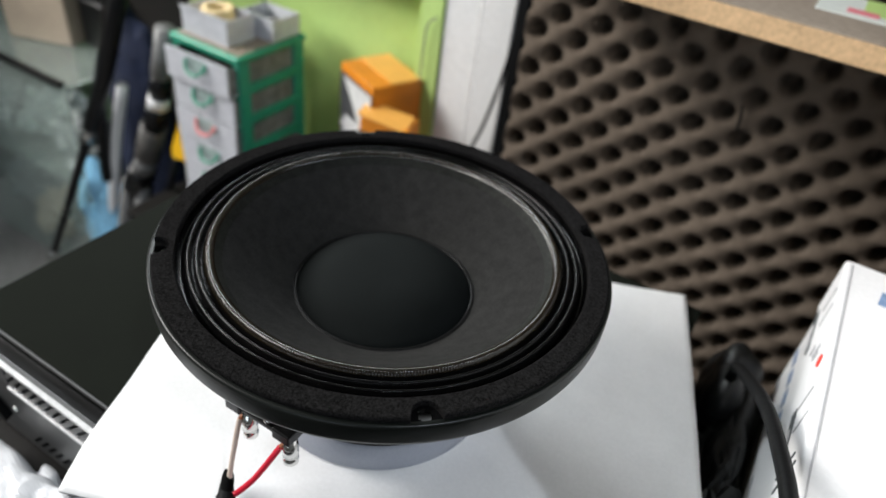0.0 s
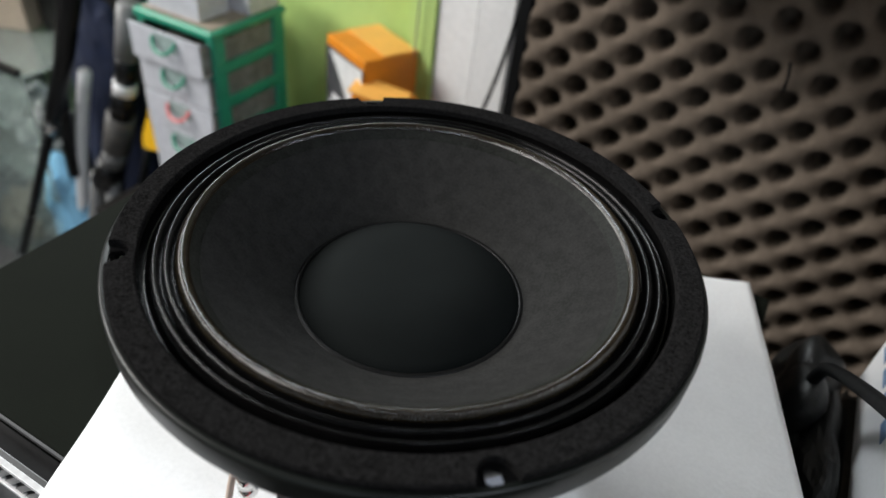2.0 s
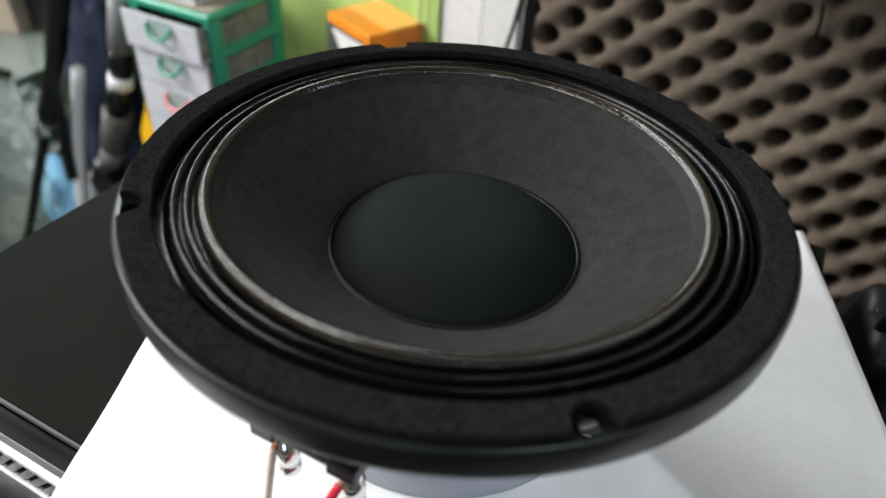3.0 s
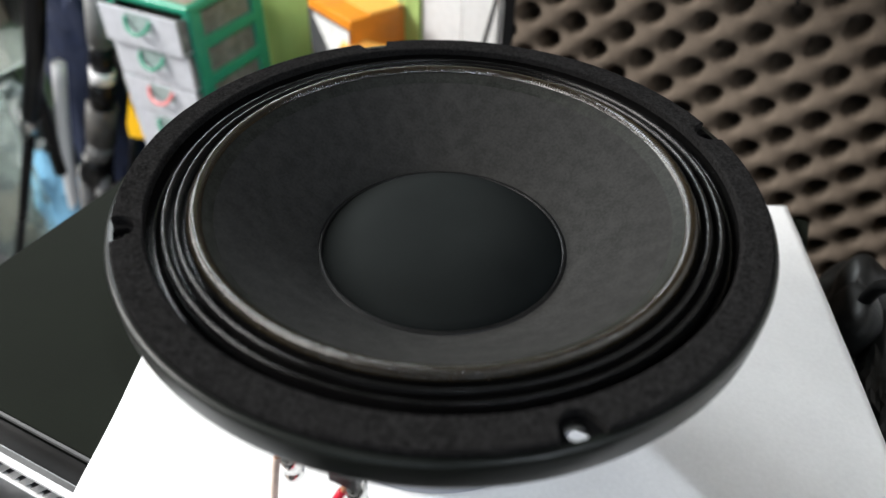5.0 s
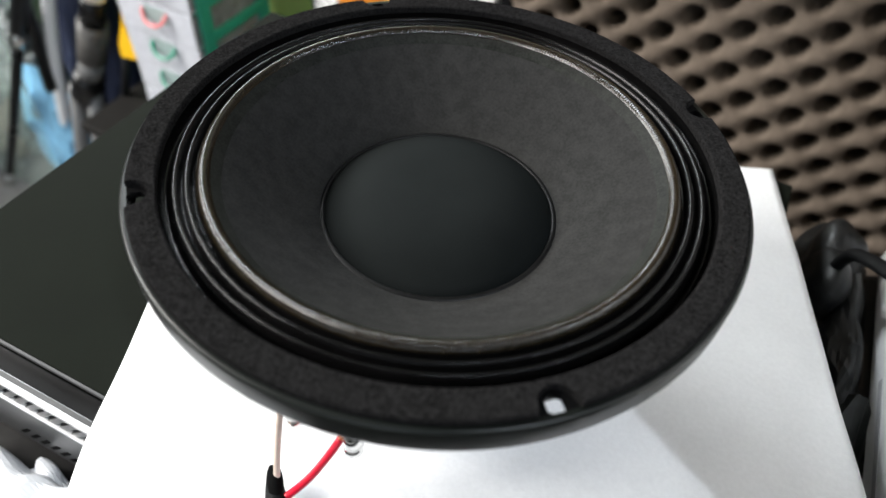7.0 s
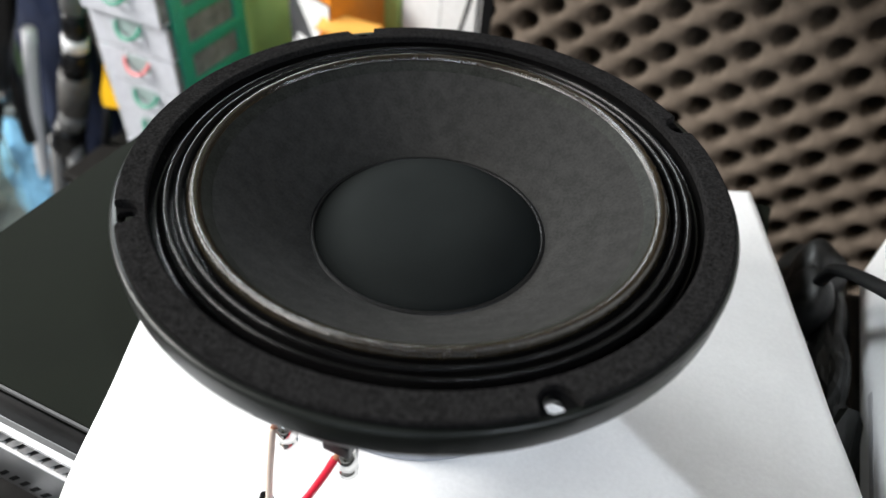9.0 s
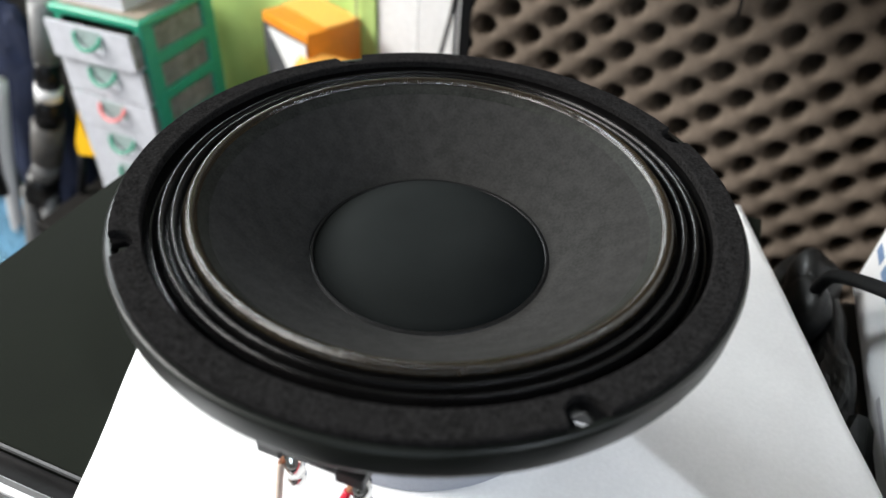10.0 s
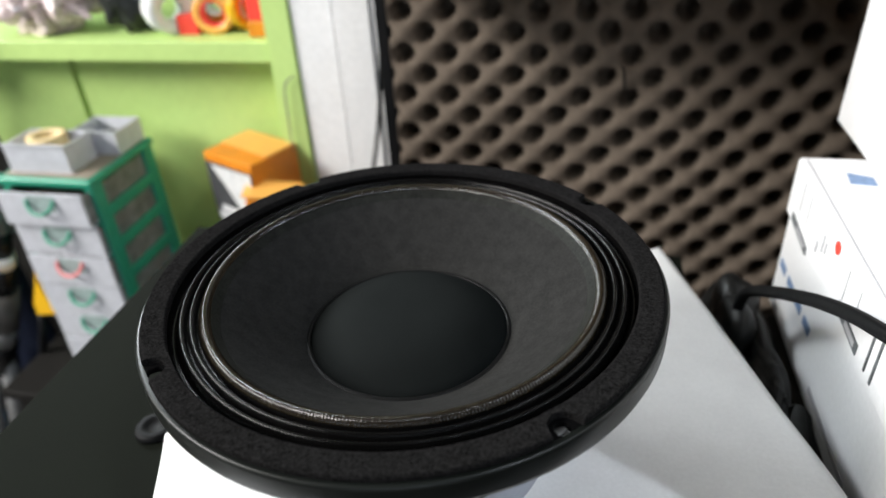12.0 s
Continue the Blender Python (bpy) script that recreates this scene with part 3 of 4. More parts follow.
# ---- bench and what lies under ----
bench = thing("workbench", (0.15, -0.05, -0.75), "dark worn workbench under the amplifier", "bench")
part("bench_top", box((-0.262, -0.34, -0.125), (0.80, 0.235, -0.0972), 0.003), "bench", bench)
for x in (-0.23, 0.76):
    for y in (-0.30, 0.20):
        part("bench_leg", box((x - 0.02, y - 0.02, -0.75), (x + 0.02, y + 0.02, -0.1252), 0.002), "bench", bench)
low = thing("low_cabinet", (-0.3, 0.45, -0.75), "dark low cabinet carrying the drawers", "cabinet")
part("body", box((-0.69, 0.30, -0.75), (-0.135, 0.548, -0.360), 0.003), "bench", low)
part("top", box((-0.70, 0.29, -0.3598), (-0.135, 0.548, -0.345), 0.002), "bench", low)


# ---- cartons at the side ----
def carton():
    X, Y0, Y1, Z0, Z1 = 0.237, -0.080, 0.222, -0.042, 0.084
    ct = thing("carton", (0.36, 0.07, Z0), "white printed product carton beside the speaker", "box")
    part("edge_crease", box((X + 0.0040, Y0 + 0.006, Z1 + 0.0001), (X + 0.0049, Y1 - 0.006, Z1 + 0.0004)), "ink_grey", ct, "grey crease along the edge")
    part("lid", box((X, Y0, 0.0385), (0.520, Y1, Z1), 0.0030, 4), "carton", ct, "white lid with product pictures")
    part("base", box((X + 0.0030, Y0 + 0.0030, Z0), (0.518, Y1 - 0.0022, 0.0377), 0.0015), "carton", ct, "white carton base")
    part("seam", box((X + 0.0040, Y0 + 0.0040, 0.0377), (0.516, Y1 - 0.004, 0.0385)), "ink_dark", ct, "dark seam below the lid")

    def side(y0, y1, z0, z1, ink, name, dx=0.0, skew=0.0, label=""):
        bm = box((X - 0.0006 + dx, y0, z0), (X + 0.0004 + dx, y1, z1))
        for v in bm.verts:
            v.co.z += (v.co.y - (y0 + y1) / 2) * skew
        return part(name, bm, ink, ct, label)

    for y0, y1, z0, z1, ink, slope in ((0.160, 0.203, 0.0405, 0.0465, "ink_dark", 0.10), (0.050, 0.088, 0.0455, 0.0525, "ink_dark", 0.08), (-0.045, -0.008, 0.0510, 0.0590, "ink_grey", 0.06)):
        side(y0, y1, z0, z1, ink, "product_picture", skew=slope, label="printed picture of a dark device")
        side(y0 + 0.004, y1 - 0.016, z0 + 0.0016, z1 - 0.0018, "ink_grey", "picture_gleam", dx=-0.0004, skew=slope)
    side(0.1425, 0.1455, 0.052, 0.060, "ink_grey", "print_bar")
    side(0.1330, 0.1355, 0.058, 0.070, "ink_grey", "print_bar")
    side(0.1275, 0.1295, 0.060, 0.068, "ink_grey", "print_bar")
    part("red_dot", lathe([(0, -0.0006), (0.0042, -0.0006), (0.0042, 0.0004), (0, 0.0004)], 20), "ink_red", ct, "small red printed spot").matrix_basis = pose(X - 0.0001, 0.1106, 0.0755, 0, 90, 0)
    side(0.190, 0.1908, 0.056, 0.078, "ink_grey", "print_line")
    side(0.172, 0.1728, 0.056, 0.077, "ink_grey", "print_line")
    side(0.0850, 0.0858, 0.056, 0.076, "ink_grey", "print_line")
    side(0.0640, 0.0648, 0.056, 0.076, "ink_grey", "print_line")
    side(0.0352, 0.0370, 0.0455, 0.070, "ink_dark", "print_bar")
    side(0.0254, 0.0274, 0.0450, 0.074, "ink_dark", "print_bar")
    side(-0.0560, -0.0535, 0.0500, 0.081, "ink_pink", "print_bar")
    side(-0.0672, -0.0646, 0.0500, 0.080, "ink_pink", "print_bar")
    for k in range(4):
        side(0.196 - 0.024 * k, 0.212 - 0.024 * k, -0.004, 0.003, "ink_blue", "print_strip", 0.0032, 0.0, "blue printed lettering bar")
    side(0.020, 0.100, -0.030, -0.026, "ink_grey", "print_strip", 0.0032)
    tp = bmesh.new()
    a = [tp.verts.new((x, y, Z1 + 0.0005)) for x, y in ((0.260, 0.180), (0.276, 0.178), (0.2765, 0.190), (0.262, 0.196))]
    b = [tp.verts.new((v.co.x, v.co.y, Z1 - 0.0004)) for v in a]
    tp.faces.new(a)
    tp.faces.new(b[::-1])
    for k in range(4):
        tp.faces.new((a[k], b[k], b[(k + 1) % 4], a[(k + 1) % 4]))
    part("blue_mark", tp, "ink_blue", ct, "blue printed mark")
    for z, x0, count in ((0.0065, 0.2450, 4), (-0.0135, 0.2440, 5)):
        for k in range(count):
            bm = box((x0 + 0.0100 * k, Y0 + 0.0014, z), (x0 + 0.0100 * k + 0.0072, Y0 + 0.0030, z + 0.0105), 0.0)
            for v in bm.verts:
                v.co.x += (v.co.z - z) * 0.25
            part("letter_bar", bm, "ink_blue", ct, "blue printed lettering bar")
    for y in (-0.0425, -0.0570):
        part("seal_mark", box((X + 0.0020, y, -0.0235), (X + 0.0030, y + 0.0032, -0.0185)), "ink_dark", ct)
    return ct


carton()
up = thing("upper_carton", (0.42, 0.15, 0.0845), "plain white carton stacked on the printed carton", "box")
part("body", box((0.279, -0.098, 0.0848), (0.560, 0.290, 0.330), 0.0025, 3), "carton", up)
part("flap", box((0.2775, -0.090, 0.285), (0.2795, 0.280, 0.329), 0.0008), "carton", up, "folded flap")
wrap = thing("wrapped_bundle", (0.33, 0.05, -0.097), "bundle in crumpled black plastic film under the carton", "bundle")
part("core", box((0.235, -0.12, -0.0970), (0.53, 0.22, -0.0520), 0.01, 3), "black_film", wrap)
part("film", crumple((0.225, 0.02, -0.068), (0.034, 0.18, 0.026), 0.45, 2, 30, 4, -0.0968), "black_film", wrap, "creased shiny black film")
part("film", crumple((0.262, -0.085, -0.072), (0.046, 0.070, 0.026), 0.5, 6, 38, 4, -0.0968), "black_film", wrap, "creased shiny black film")
part("film", crumple((0.300, -0.02, -0.066), (0.050, 0.090, 0.026), 0.5, 8, 34, 4, -0.0968), "black_film", wrap, "creased shiny black film")
bag = thing("film_scrap", (0.20, 0.17, -0.06), "creased smoky plastic film behind the sheet", "plastic film")
part("film", crumple((0.206, 0.190, -0.054), (0.022, 0.048, 0.044), 0.28, 5, 16, 5), "smoke", bag, "pleated smoky film")
part("loose_fold", crumple((0.222, 0.120, -0.058), (0.016, 0.075, 0.036), 0.3, 15, 20, 4, -0.0968), "smoke", bag, "loose fold of smoky film")
cord = thing("power_cord", (0.203, 0.150, 0.010), "thick black cord running over the film", "cable")
part("cord", tube([(0.205, 0.175, -0.030), (0.203, 0.158, 0.000), (0.203, 0.143, 0.017), (0.208, 0.108, 0.042), (0.216, 0.060, 0.071), (0.223, 0.012, 0.093), (0.232, -0.045, 0.108), (0.245, -0.130, 0.100), (0.262, -0.200, 0.040), (0.27, -0.230, -0.090)], 0.0040, 16), "rubber", cord, "", True)
wb = thing("white_bag", (-0.17, -0.19, -0.097), "crumpled white plastic bag in front of the amplifier", "bag")
part("bag", crumple((-0.128, -0.170, -0.086), (0.080, 0.030, 0.019), 0.4, 3, 30, 5, -0.0970), "white_film", wb)


# ---- acoustic foam ----
def egg_crate():
    x0, x1, z0, z1, s = -0.132, 0.80, -0.42, 0.36, 0.0020
    nx, nz = int((x1 - x0) / s), int((z1 - z0) / s)
    px, pz = 2 * math.pi / 0.0486, 2 * math.pi / 0.0460
    xs = np.linspace(x0, x1, nx + 1)
    zs = np.linspace(z0, z1, nz + 1)
    gx, gz = np.meshgrid(xs, zs)
    wob = np.array([[noise.noise(Vector((x * 9, 0.0, z * 9))) for x in xs] for z in zs])
    ax, az = 0.0486, 0.0460
    ux, uz = (gx - 0.0052 + 0.0016 * wob) / ax, (gz - 0.0166 - 0.0016 * wob) / az
    d1 = np.hypot((ux - np.round(ux)) * ax, (uz - np.round(uz)) * az)
    d2 = np.hypot((ux - np.floor(ux) - 0.5) * ax, (uz - np.floor(uz) - 0.5) * az)
    d = np.minimum(d1, d2)
    k = np.clip((0.0122 - d) / 0.0052, 0, 1)
    y = 0.4545 + 0.040 * k * k * (3 - 2 * k) + 0.0045 * np.cos(px * (gx - 0.0052)) * np.cos(pz * (gz - 0.0166)) + 0.003 * wob
    co = np.stack([gx, y, gz], -1).reshape(-1, 3)
    idx = np.arange((nx + 1) * (nz + 1)).reshape(nz + 1, nx + 1)
    f = np.stack([idx[:-1, :-1], idx[:-1, 1:], idx[1:, 1:], idx[1:, :-1]], -1).reshape(-1, 4)
    me = bpy.data.meshes.new("acoustic_foam")
    me.from_pydata(co.tolist(), [], f.tolist())
    for p in me.polygons:
        p.use_smooth = True
    me.materials.append(M["foam"])
    panel = thing("acoustic_foam", (0.33, 0.49, -0.42), "brown-grey egg-crate acoustic foam panel on the wall", "foam panel")
    ob = new("foam_face", me)
    ob.parent = panel
    ob.matrix_parent_inverse = Matrix.Translation(-Vector(panel.location))
    part("backing", box((x0, 0.512, z0), (x1, 0.526, z1)), "foam", panel)
    part("black_edge", box((-0.147, 0.458, z0), (-0.1325, 0.512, z1), 0.002), "rubber", panel, "black edge strip")
    part("tear", tube([(0.118, 0.4460, 0.078), (0.121, 0.4440, 0.066), (0.122, 0.4450, 0.052)], 0.0015, 8), "rubber", panel, "small dark tear", True)


egg_crate()

# wooden shelf over the foam
ws = thing("wooden_shelf", (0.3, 0.39, 0.18), "raw-edged wooden shelf board above the foam", "shelf")
part("board", box((-0.12, 0.324, 0.1790), (0.80, 0.445, 0.1972), 0.0008), "wood", ws, "pale raw wooden edge")
part("top_skin", box((-0.12, 0.325, 0.1974), (0.80, 0.445, 0.1990)), "wood_top", ws, "dusty brown upper face")
leaf = thing("leaflet", (0.2, 0.40, 0.1991), "white and green printed leaflet on the wooden shelf", "leaflet")
part("page", box((0.145, 0.375, 0.1992), (0.250, 0.440, 0.2002)), "paper", leaf)
part("green_print", box((0.180, 0.392, 0.2003), (0.250, 0.440, 0.2007)), "green", leaf)
part("pink_print", box((0.168, 0.385, 0.2003), (0.192, 0.398, 0.2008)), "ink_pink", leaf)


# ---- green rack and white post ----
rack = thing("green_rack", (-0.75, 0.55, -0.75), "lime-green painted wooden shelving", "shelving")
part("back_panel", box((-0.620, 0.551, -0.75), (-0.268, 0.563, 0.060)), "green", rack, "lime-green panel")
part("back_panel_wide", box((-0.80, 0.553, -0.115), (-0.632, 0.565, 0.0575)), "green", rack, "short lime-green panel")
# Near-black board: the bay's shade is put into its colour.
part("bay_shade_board", box((-1.15, 0.600, -0.75), (-0.625, 0.612, 0.0575)), "bench", rack, "near-black board with the open bay's shade in its colour")
# Black strip painting the shade in the gap between panels.
part("panel_gap", box((-0.645, 0.567, -0.40), (-0.610, 0.572, 0.060)), "cavity", rack, "black strip painting the shade between two panels")
part("ledge", box((-1.15, 0.505, 0.0580), (-0.300, 0.745, 0.0840), 0.0015), "green", rack, "lime-green shelf board")
part("upright", box((-0.300, 0.500, -0.75), (-0.266, 0.566, 0.75), 0.0015), "green", rack, "lime-green upright")
# Shade on this back board comes from its darkened green.
part("upper_back", box((-1.15, 0.746, 0.0560), (-0.266, 0.756, 0.34)), "shaded_green", rack, "back of the upper shelf in shade-darkened green")

post = thing("white_post", (-0.205, 0.51, -0.75), "white ribbed metal upright post with grime", "post")
pp = [(-0.2640, 0.504), (-0.2150, 0.504), (-0.2140, 0.509), (-0.2115, 0.509), (-0.2105, 0.501), (-0.1680, 0.501), (-0.1670, 0.509), (-0.1645, 0.509), (-0.1635, 0.504), (-0.1480, 0.504), (-0.1480, 0.545), (-0.2640, 0.545)]
pb = bmesh.new()
va = [pb.verts.new((x, y, -0.75)) for x, y in pp]
vb = [pb.verts.new((x, y, 0.90)) for x, y in pp]
for k in range(len(pp)):
    q = (k + 1) % len(pp)
    pb.faces.new((va[k], va[q], vb[q], vb[k]))
pb.faces.new(va)
pb.faces.new(vb[::-1])
part("profile", pb, "white_metal", post)
wire = thing("hanging_wire", (-0.16, 0.49, -0.1), "thin black wire hanging down the white post", "cable")
part("wire", tube([(-0.150, 0.492, 0.30), (-0.151, 0.488, 0.12), (-0.160, 0.486, 0.02), (-0.178, 0.486, -0.07), (-0.197, 0.488, -0.13), (-0.210, 0.490, -0.20)], 0.0024, 10), "rubber", wire, "", True)
wire2 = thing("thin_wire", (-0.28, 0.49, -0.1), "thin grey wire looped on the green upright", "cable")
part("wire", tube([(-0.272, 0.496, 0.045), (-0.284, 0.494, 0.030), (-0.287, 0.494, -0.02), (-0.290, 0.494, -0.07), (-0.302, 0.494, -0.12)], 0.0010, 8), "grey_plastic", wire2, "", True)


# ---- drawer tower ----
def drawer_tower():
    X0, X1, Y0, Y1, ZT, ZB = -0.632, -0.503, 0.372, 0.505, -0.047, -0.344
    dt = thing("drawer_tower", ((X0 + X1) / 2, 0.44, ZB), "small teal drawer tower with cloudy drawers", "drawer unit")
    tb = box((X0 - 0.003, Y0 - 0.004, ZT - 0.010), (X1 + 0.003, Y1 + 0.003, ZT), 0.003, 3)
    part("top", tb, "teal", dt, "teal rimmed top")
    part("top_panel", box((X0 + 0.004, Y0 + 0.004, ZT + 0.0002), (X1 - 0.004, Y1 - 0.004, ZT + 0.0012)), "wood_top", dt, "dusty grey top panel")
    for x in (X0, X1 - 0.013):
        for y in (Y0, Y1 - 0.020):
            part("corner_post", box((x, y, ZB), (x + 0.013, y + 0.020, ZT - 0.010), 0.0015), "teal", dt)
    n = 6
    pitch = (ZT - 0.010 - ZB) / n
    for k in range(n):
        z0 = ZT - 0.010 - pitch * (k + 1)
        part("rail", box((X0 + 0.001, Y0 + 0.001, z0 - 0.002), (X1 - 0.001, Y1 - 0.001, z0 + 0.002)), "teal", dt)
        part("side_rail", box((X1 - 0.004, Y0 + 0.011, z0), (X1 + 0.001, Y1 - 0.011, z0 + 0.013), 0.001), "teal", dt)
        out = (0.016, 0.009, 0.010, 0.009, 0.008, 0.009)[k]
        zz0, zz1 = z0 + 0.0005, z0 + pitch - 0.0012
        db = box((X0 + 0.009, Y0 - out, zz0), (X1 - 0.006, Y1 - 0.012, zz0 + 0.002))
        box((X0 + 0.004, Y0 - out - 0.003, zz0), (X1 - 0.004, Y0 - out, zz1), 0.001, bm=db)
        dr = part("drawer", db, "clear", dt, "cloudy clear plastic drawer")
        for x in (X0 + 0.0115, X1 - 0.0075):
            part("drawer_side", box((x, Y0 - out, zz0 + 0.0021), (x + 0.0015, Y1 - 0.012, zz1 - 0.004)), "shaded_clear", dr, "cloudy side in shade-darkened plastic")
        part("filling", box((X0 + 0.020, Y0 + 0.010, zz0 + 0.0025), (X1 - 0.010, Y1 - 0.020, zz0 + pitch * 0.55), 0.004), "junk", dr, "mixed small parts")
        cx, r = (X0 + X1) / 2 + 0.002, 0.019
        hp = [(cx + r * math.cos(a), Y0 - out - 0.004 - 0.009 * math.sin(-a), zz1 - 0.008 + r * 0.85 * math.sin(a)) for a in [math.pi + math.pi * i / 10 for i in range(11)]]
        part("handle", tube(hp, 0.0022, 8, 2), "pink" if k == 2 else "teal", dr, "pink handle" if k == 2 else "teal handle", True)
        part("recess", box((cx - r, Y0 - out - 0.0036, zz1 - 0.024), (cx + r, Y0 - out - 0.0029, zz1 - 0.003)), "recess", dr, "darker moulded recess")
    return dt


drawer_tower()


def tray(name, lo, hi, label):
    t = thing(name, ((lo[0] + hi[0]) / 2, (lo[1] + hi[1]) / 2, lo[2]), label, "tray")
    w = 0.0016
    b = box(lo, (hi[0], hi[1], lo[2] + w))
    box((lo[0], lo[1], lo[2] + w), (hi[0], lo[1] + w, hi[2]), bm=b)
    box((lo[0], hi[1] - w, lo[2] + w), (hi[0], hi[1], hi[2]), bm=b)
    box((lo[0], lo[1] + w, lo[2] + w), (lo[0] + w, hi[1] - w, hi[2]), bm=b)
    box((hi[0] - w, lo[1] + w, lo[2] + w), (hi[0], hi[1] - w, hi[2]), bm=b)
    part("tub", b, "clear", t)
    part("rim", box((lo[0] - 0.002, lo[1] - 0.002, hi[2]), (hi[0] + 0.002, lo[1] + 0.001, hi[2] + 0.002)), "clear", t)
    part("filling", crumple(((lo[0] + hi[0]) / 2, (lo[1] + hi[1]) / 2, lo[2] + 0.008), ((hi[0] - lo[0]) * 0.42, (hi[1] - lo[1]) * 0.40, 0.012), 0.35, 7, 60, 3, lo[2] + w), "junk", t, "jumbled small parts")
    return t


ZD = -0.0456
tray("plastic_tray", (-0.622, 0.385, ZD), (-0.535, 0.438, ZD + 0.036), "cloudy plastic tray with a tape roll on the drawer tower")
tray("plastic_tray", (-0.572, 0.444, ZD), (-0.506, 0.500, ZD + 0.030), "cloudy plastic tray full of screws on the drawer tower")
roll = thing("tape_roll", (-0.575, 0.41, ZD + 0.02), "beige roll of masking tape in a tray", "tape roll")
part("roll", lathe([(0.014, ZD + 0.0205), (0.023, ZD + 0.0205), (0.0235, ZD + 0.023), (0.0235, ZD + 0.039), (0.023, ZD + 0.040), (0.014, ZD + 0.040)], 40, True, center=(-0.578, 0.412)), "masking", roll, "", True)


# ---- orange cartons ----
def turned_box(bm, cx, cy, z0, z1, sx, sy, turn, bevel=0.002):
    return box((-sx / 2, -sy / 2, z0), (sx / 2, sy / 2, z1), bevel, bm=bm, m=pose(cx, cy, 0, 0, 0, turn))


oc = thing("orange_carton", (-0.348, 0.484, -0.345), "orange carton with a silver and charcoal printed face", "box")
OM = pose(-0.344, 0.484, -0.017, 0, 0, -25)
part("body", box((-0.047, -0.039, -0.200), (0.047, 0.039, -0.030), 0.002, m=OM), "orange", oc)
part("top_flap", box((-0.046, -0.010, -0.0298), (0.046, 0.038, -0.0284), 0.0004, m=OM), "orange_light", oc, "paler overlapping flap")
part("printed_face", box((-0.0455, -0.0402, -0.198), (0.0455, -0.0392, -0.042), m=OM), "charcoal", oc, "charcoal printed face")
fq = bmesh.new()
qa = [fq.verts.new((x, -0.0410, z)) for x, z in ((-0.034, -0.046), (0.0445, -0.044), (0.042, -0.100), (0.012, -0.104), (-0.006, -0.078))]
qb = [fq.verts.new((v.co.x, -0.0400, v.co.z)) for v in qa]
fq.faces.new(qa)
fq.faces.new(qb[::-1])
for k in range(5):
    fq.faces.new((qa[k], qb[k], qb[(k + 1) % 5], qa[(k + 1) % 5]))
bmesh.ops.transform(fq, matrix=OM, verts=fq.verts)
part("silver_panel", fq, "foil", oc, "shiny silver panel")
for k, (x0, x1, z) in enumerate(((-0.030, 0.030, -0.112), (-0.040, 0.020, -0.124), (-0.036, 0.034, -0.136), (-0.024, 0.026, -0.148))):
    part("print_bar", box((x0, -0.0410, z), (x1, -0.0400, z + 0.0085), m=OM), "carton", oc, "white printed bar")
part("lower_body", box((-0.050, -0.0405, -0.328), (0.050, 0.0405, -0.2005), 0.002, m=OM), "charcoal", oc)
ob2 = thing("small_orange_carton", (-0.30, 0.43, -0.345), "small open orange carton standing in front of another", "box")
part("body", turned_box(None, -0.293, 0.437, -0.345, -0.085, 0.072, 0.040, 8), "orange", ob2)
part("flap", box((-0.036, -0.0005, -0.002), (0.034, 0.034, 0.0), 0.0006, m=pose(-0.293, 0.4150, -0.0830, 14, 6, 8)), "orange_light", ob2, "pale lifted flap")
part("dark_band", turned_box(None, -0.293, 0.4168, -0.345, -0.104, 0.0715, 0.0015, 8, 0), "charcoal", ob2)

# ---- things on the green ledge ----
Z = 0.0842
wr = thing("film_parcel", (-0.66, 0.60, Z), "parcel wrapped in clear crinkled film on the green ledge", "parcel")
part("film", crumple((-0.640, 0.560, Z + 0.050), (0.080, 0.048, 0.055), 0.30, 8, 40, 5, Z), "pink_film", wr)
bk = thing("black_pouch", (-0.51, 0.60, Z), "dark shiny plastic pouch on the green ledge", "pouch")
part("pouch", crumple((-0.512, 0.555, Z + 0.06), (0.030, 0.03, 0.065), 0.3, 9, 30, 4, Z), "black_film", bk)


def ring_roll(name, c, r, ri, w, turn, tilt, outer, label, core="paper"):
    t = thing(name, c, label, "tape roll")
    b = lathe([(ri, -w / 2), (r, -w / 2), (r, w / 2), (ri, w / 2)], 48, True)
    bmesh.ops.transform(b, matrix=pose(*c, 90 + tilt, 0, turn), verts=b.verts)
    part("tape", b, outer, t, "", True)
    b = lathe([(ri - 0.003, -w / 2), (ri - 0.0003, -w / 2), (ri - 0.0003, w / 2), (ri - 0.003, w / 2)], 48, True)
    bmesh.ops.transform(b, matrix=pose(*c, 90 + tilt, 0, turn), verts=b.verts)
    part("core", b, core, t, "", True)
    return t


ring_roll("tape_roll", (-0.448, 0.545, Z + 0.031), 0.031, 0.017, 0.024, 52, 0, "carton", "white roll of tape standing on the green ledge")
ring_roll("tape_roll", (-0.385, 0.545, Z + 0.026), 0.026, 0.017, 0.018, 10, 0, "orange_light", "amber roll of packing tape on the green ledge", "ink_red")
ring_roll("tape_roll", (-0.395, 0.575, Z + 0.042), 0.042, 0.026, 0.024, -5, 0, "yellow", "yellow roll of packing tape on the green ledge")
ring_roll("tape_roll", (-0.350, 0.565, Z + 0.030), 0.030, 0.018, 0.024, 60, 0, "yellow", "yellow roll of packing tape on the green ledge")
rb = thing("red_box", (-0.42, 0.555, Z), "small red cardboard box on the green ledge", "box")
part("body", box((-0.436, 0.535, Z), (-0.408, 0.560, Z + 0.024), 0.001), "ink_red", rb)
rp = thing("red_packet", (-0.32, 0.54, Z), "red and orange packet on the green ledge", "packet")
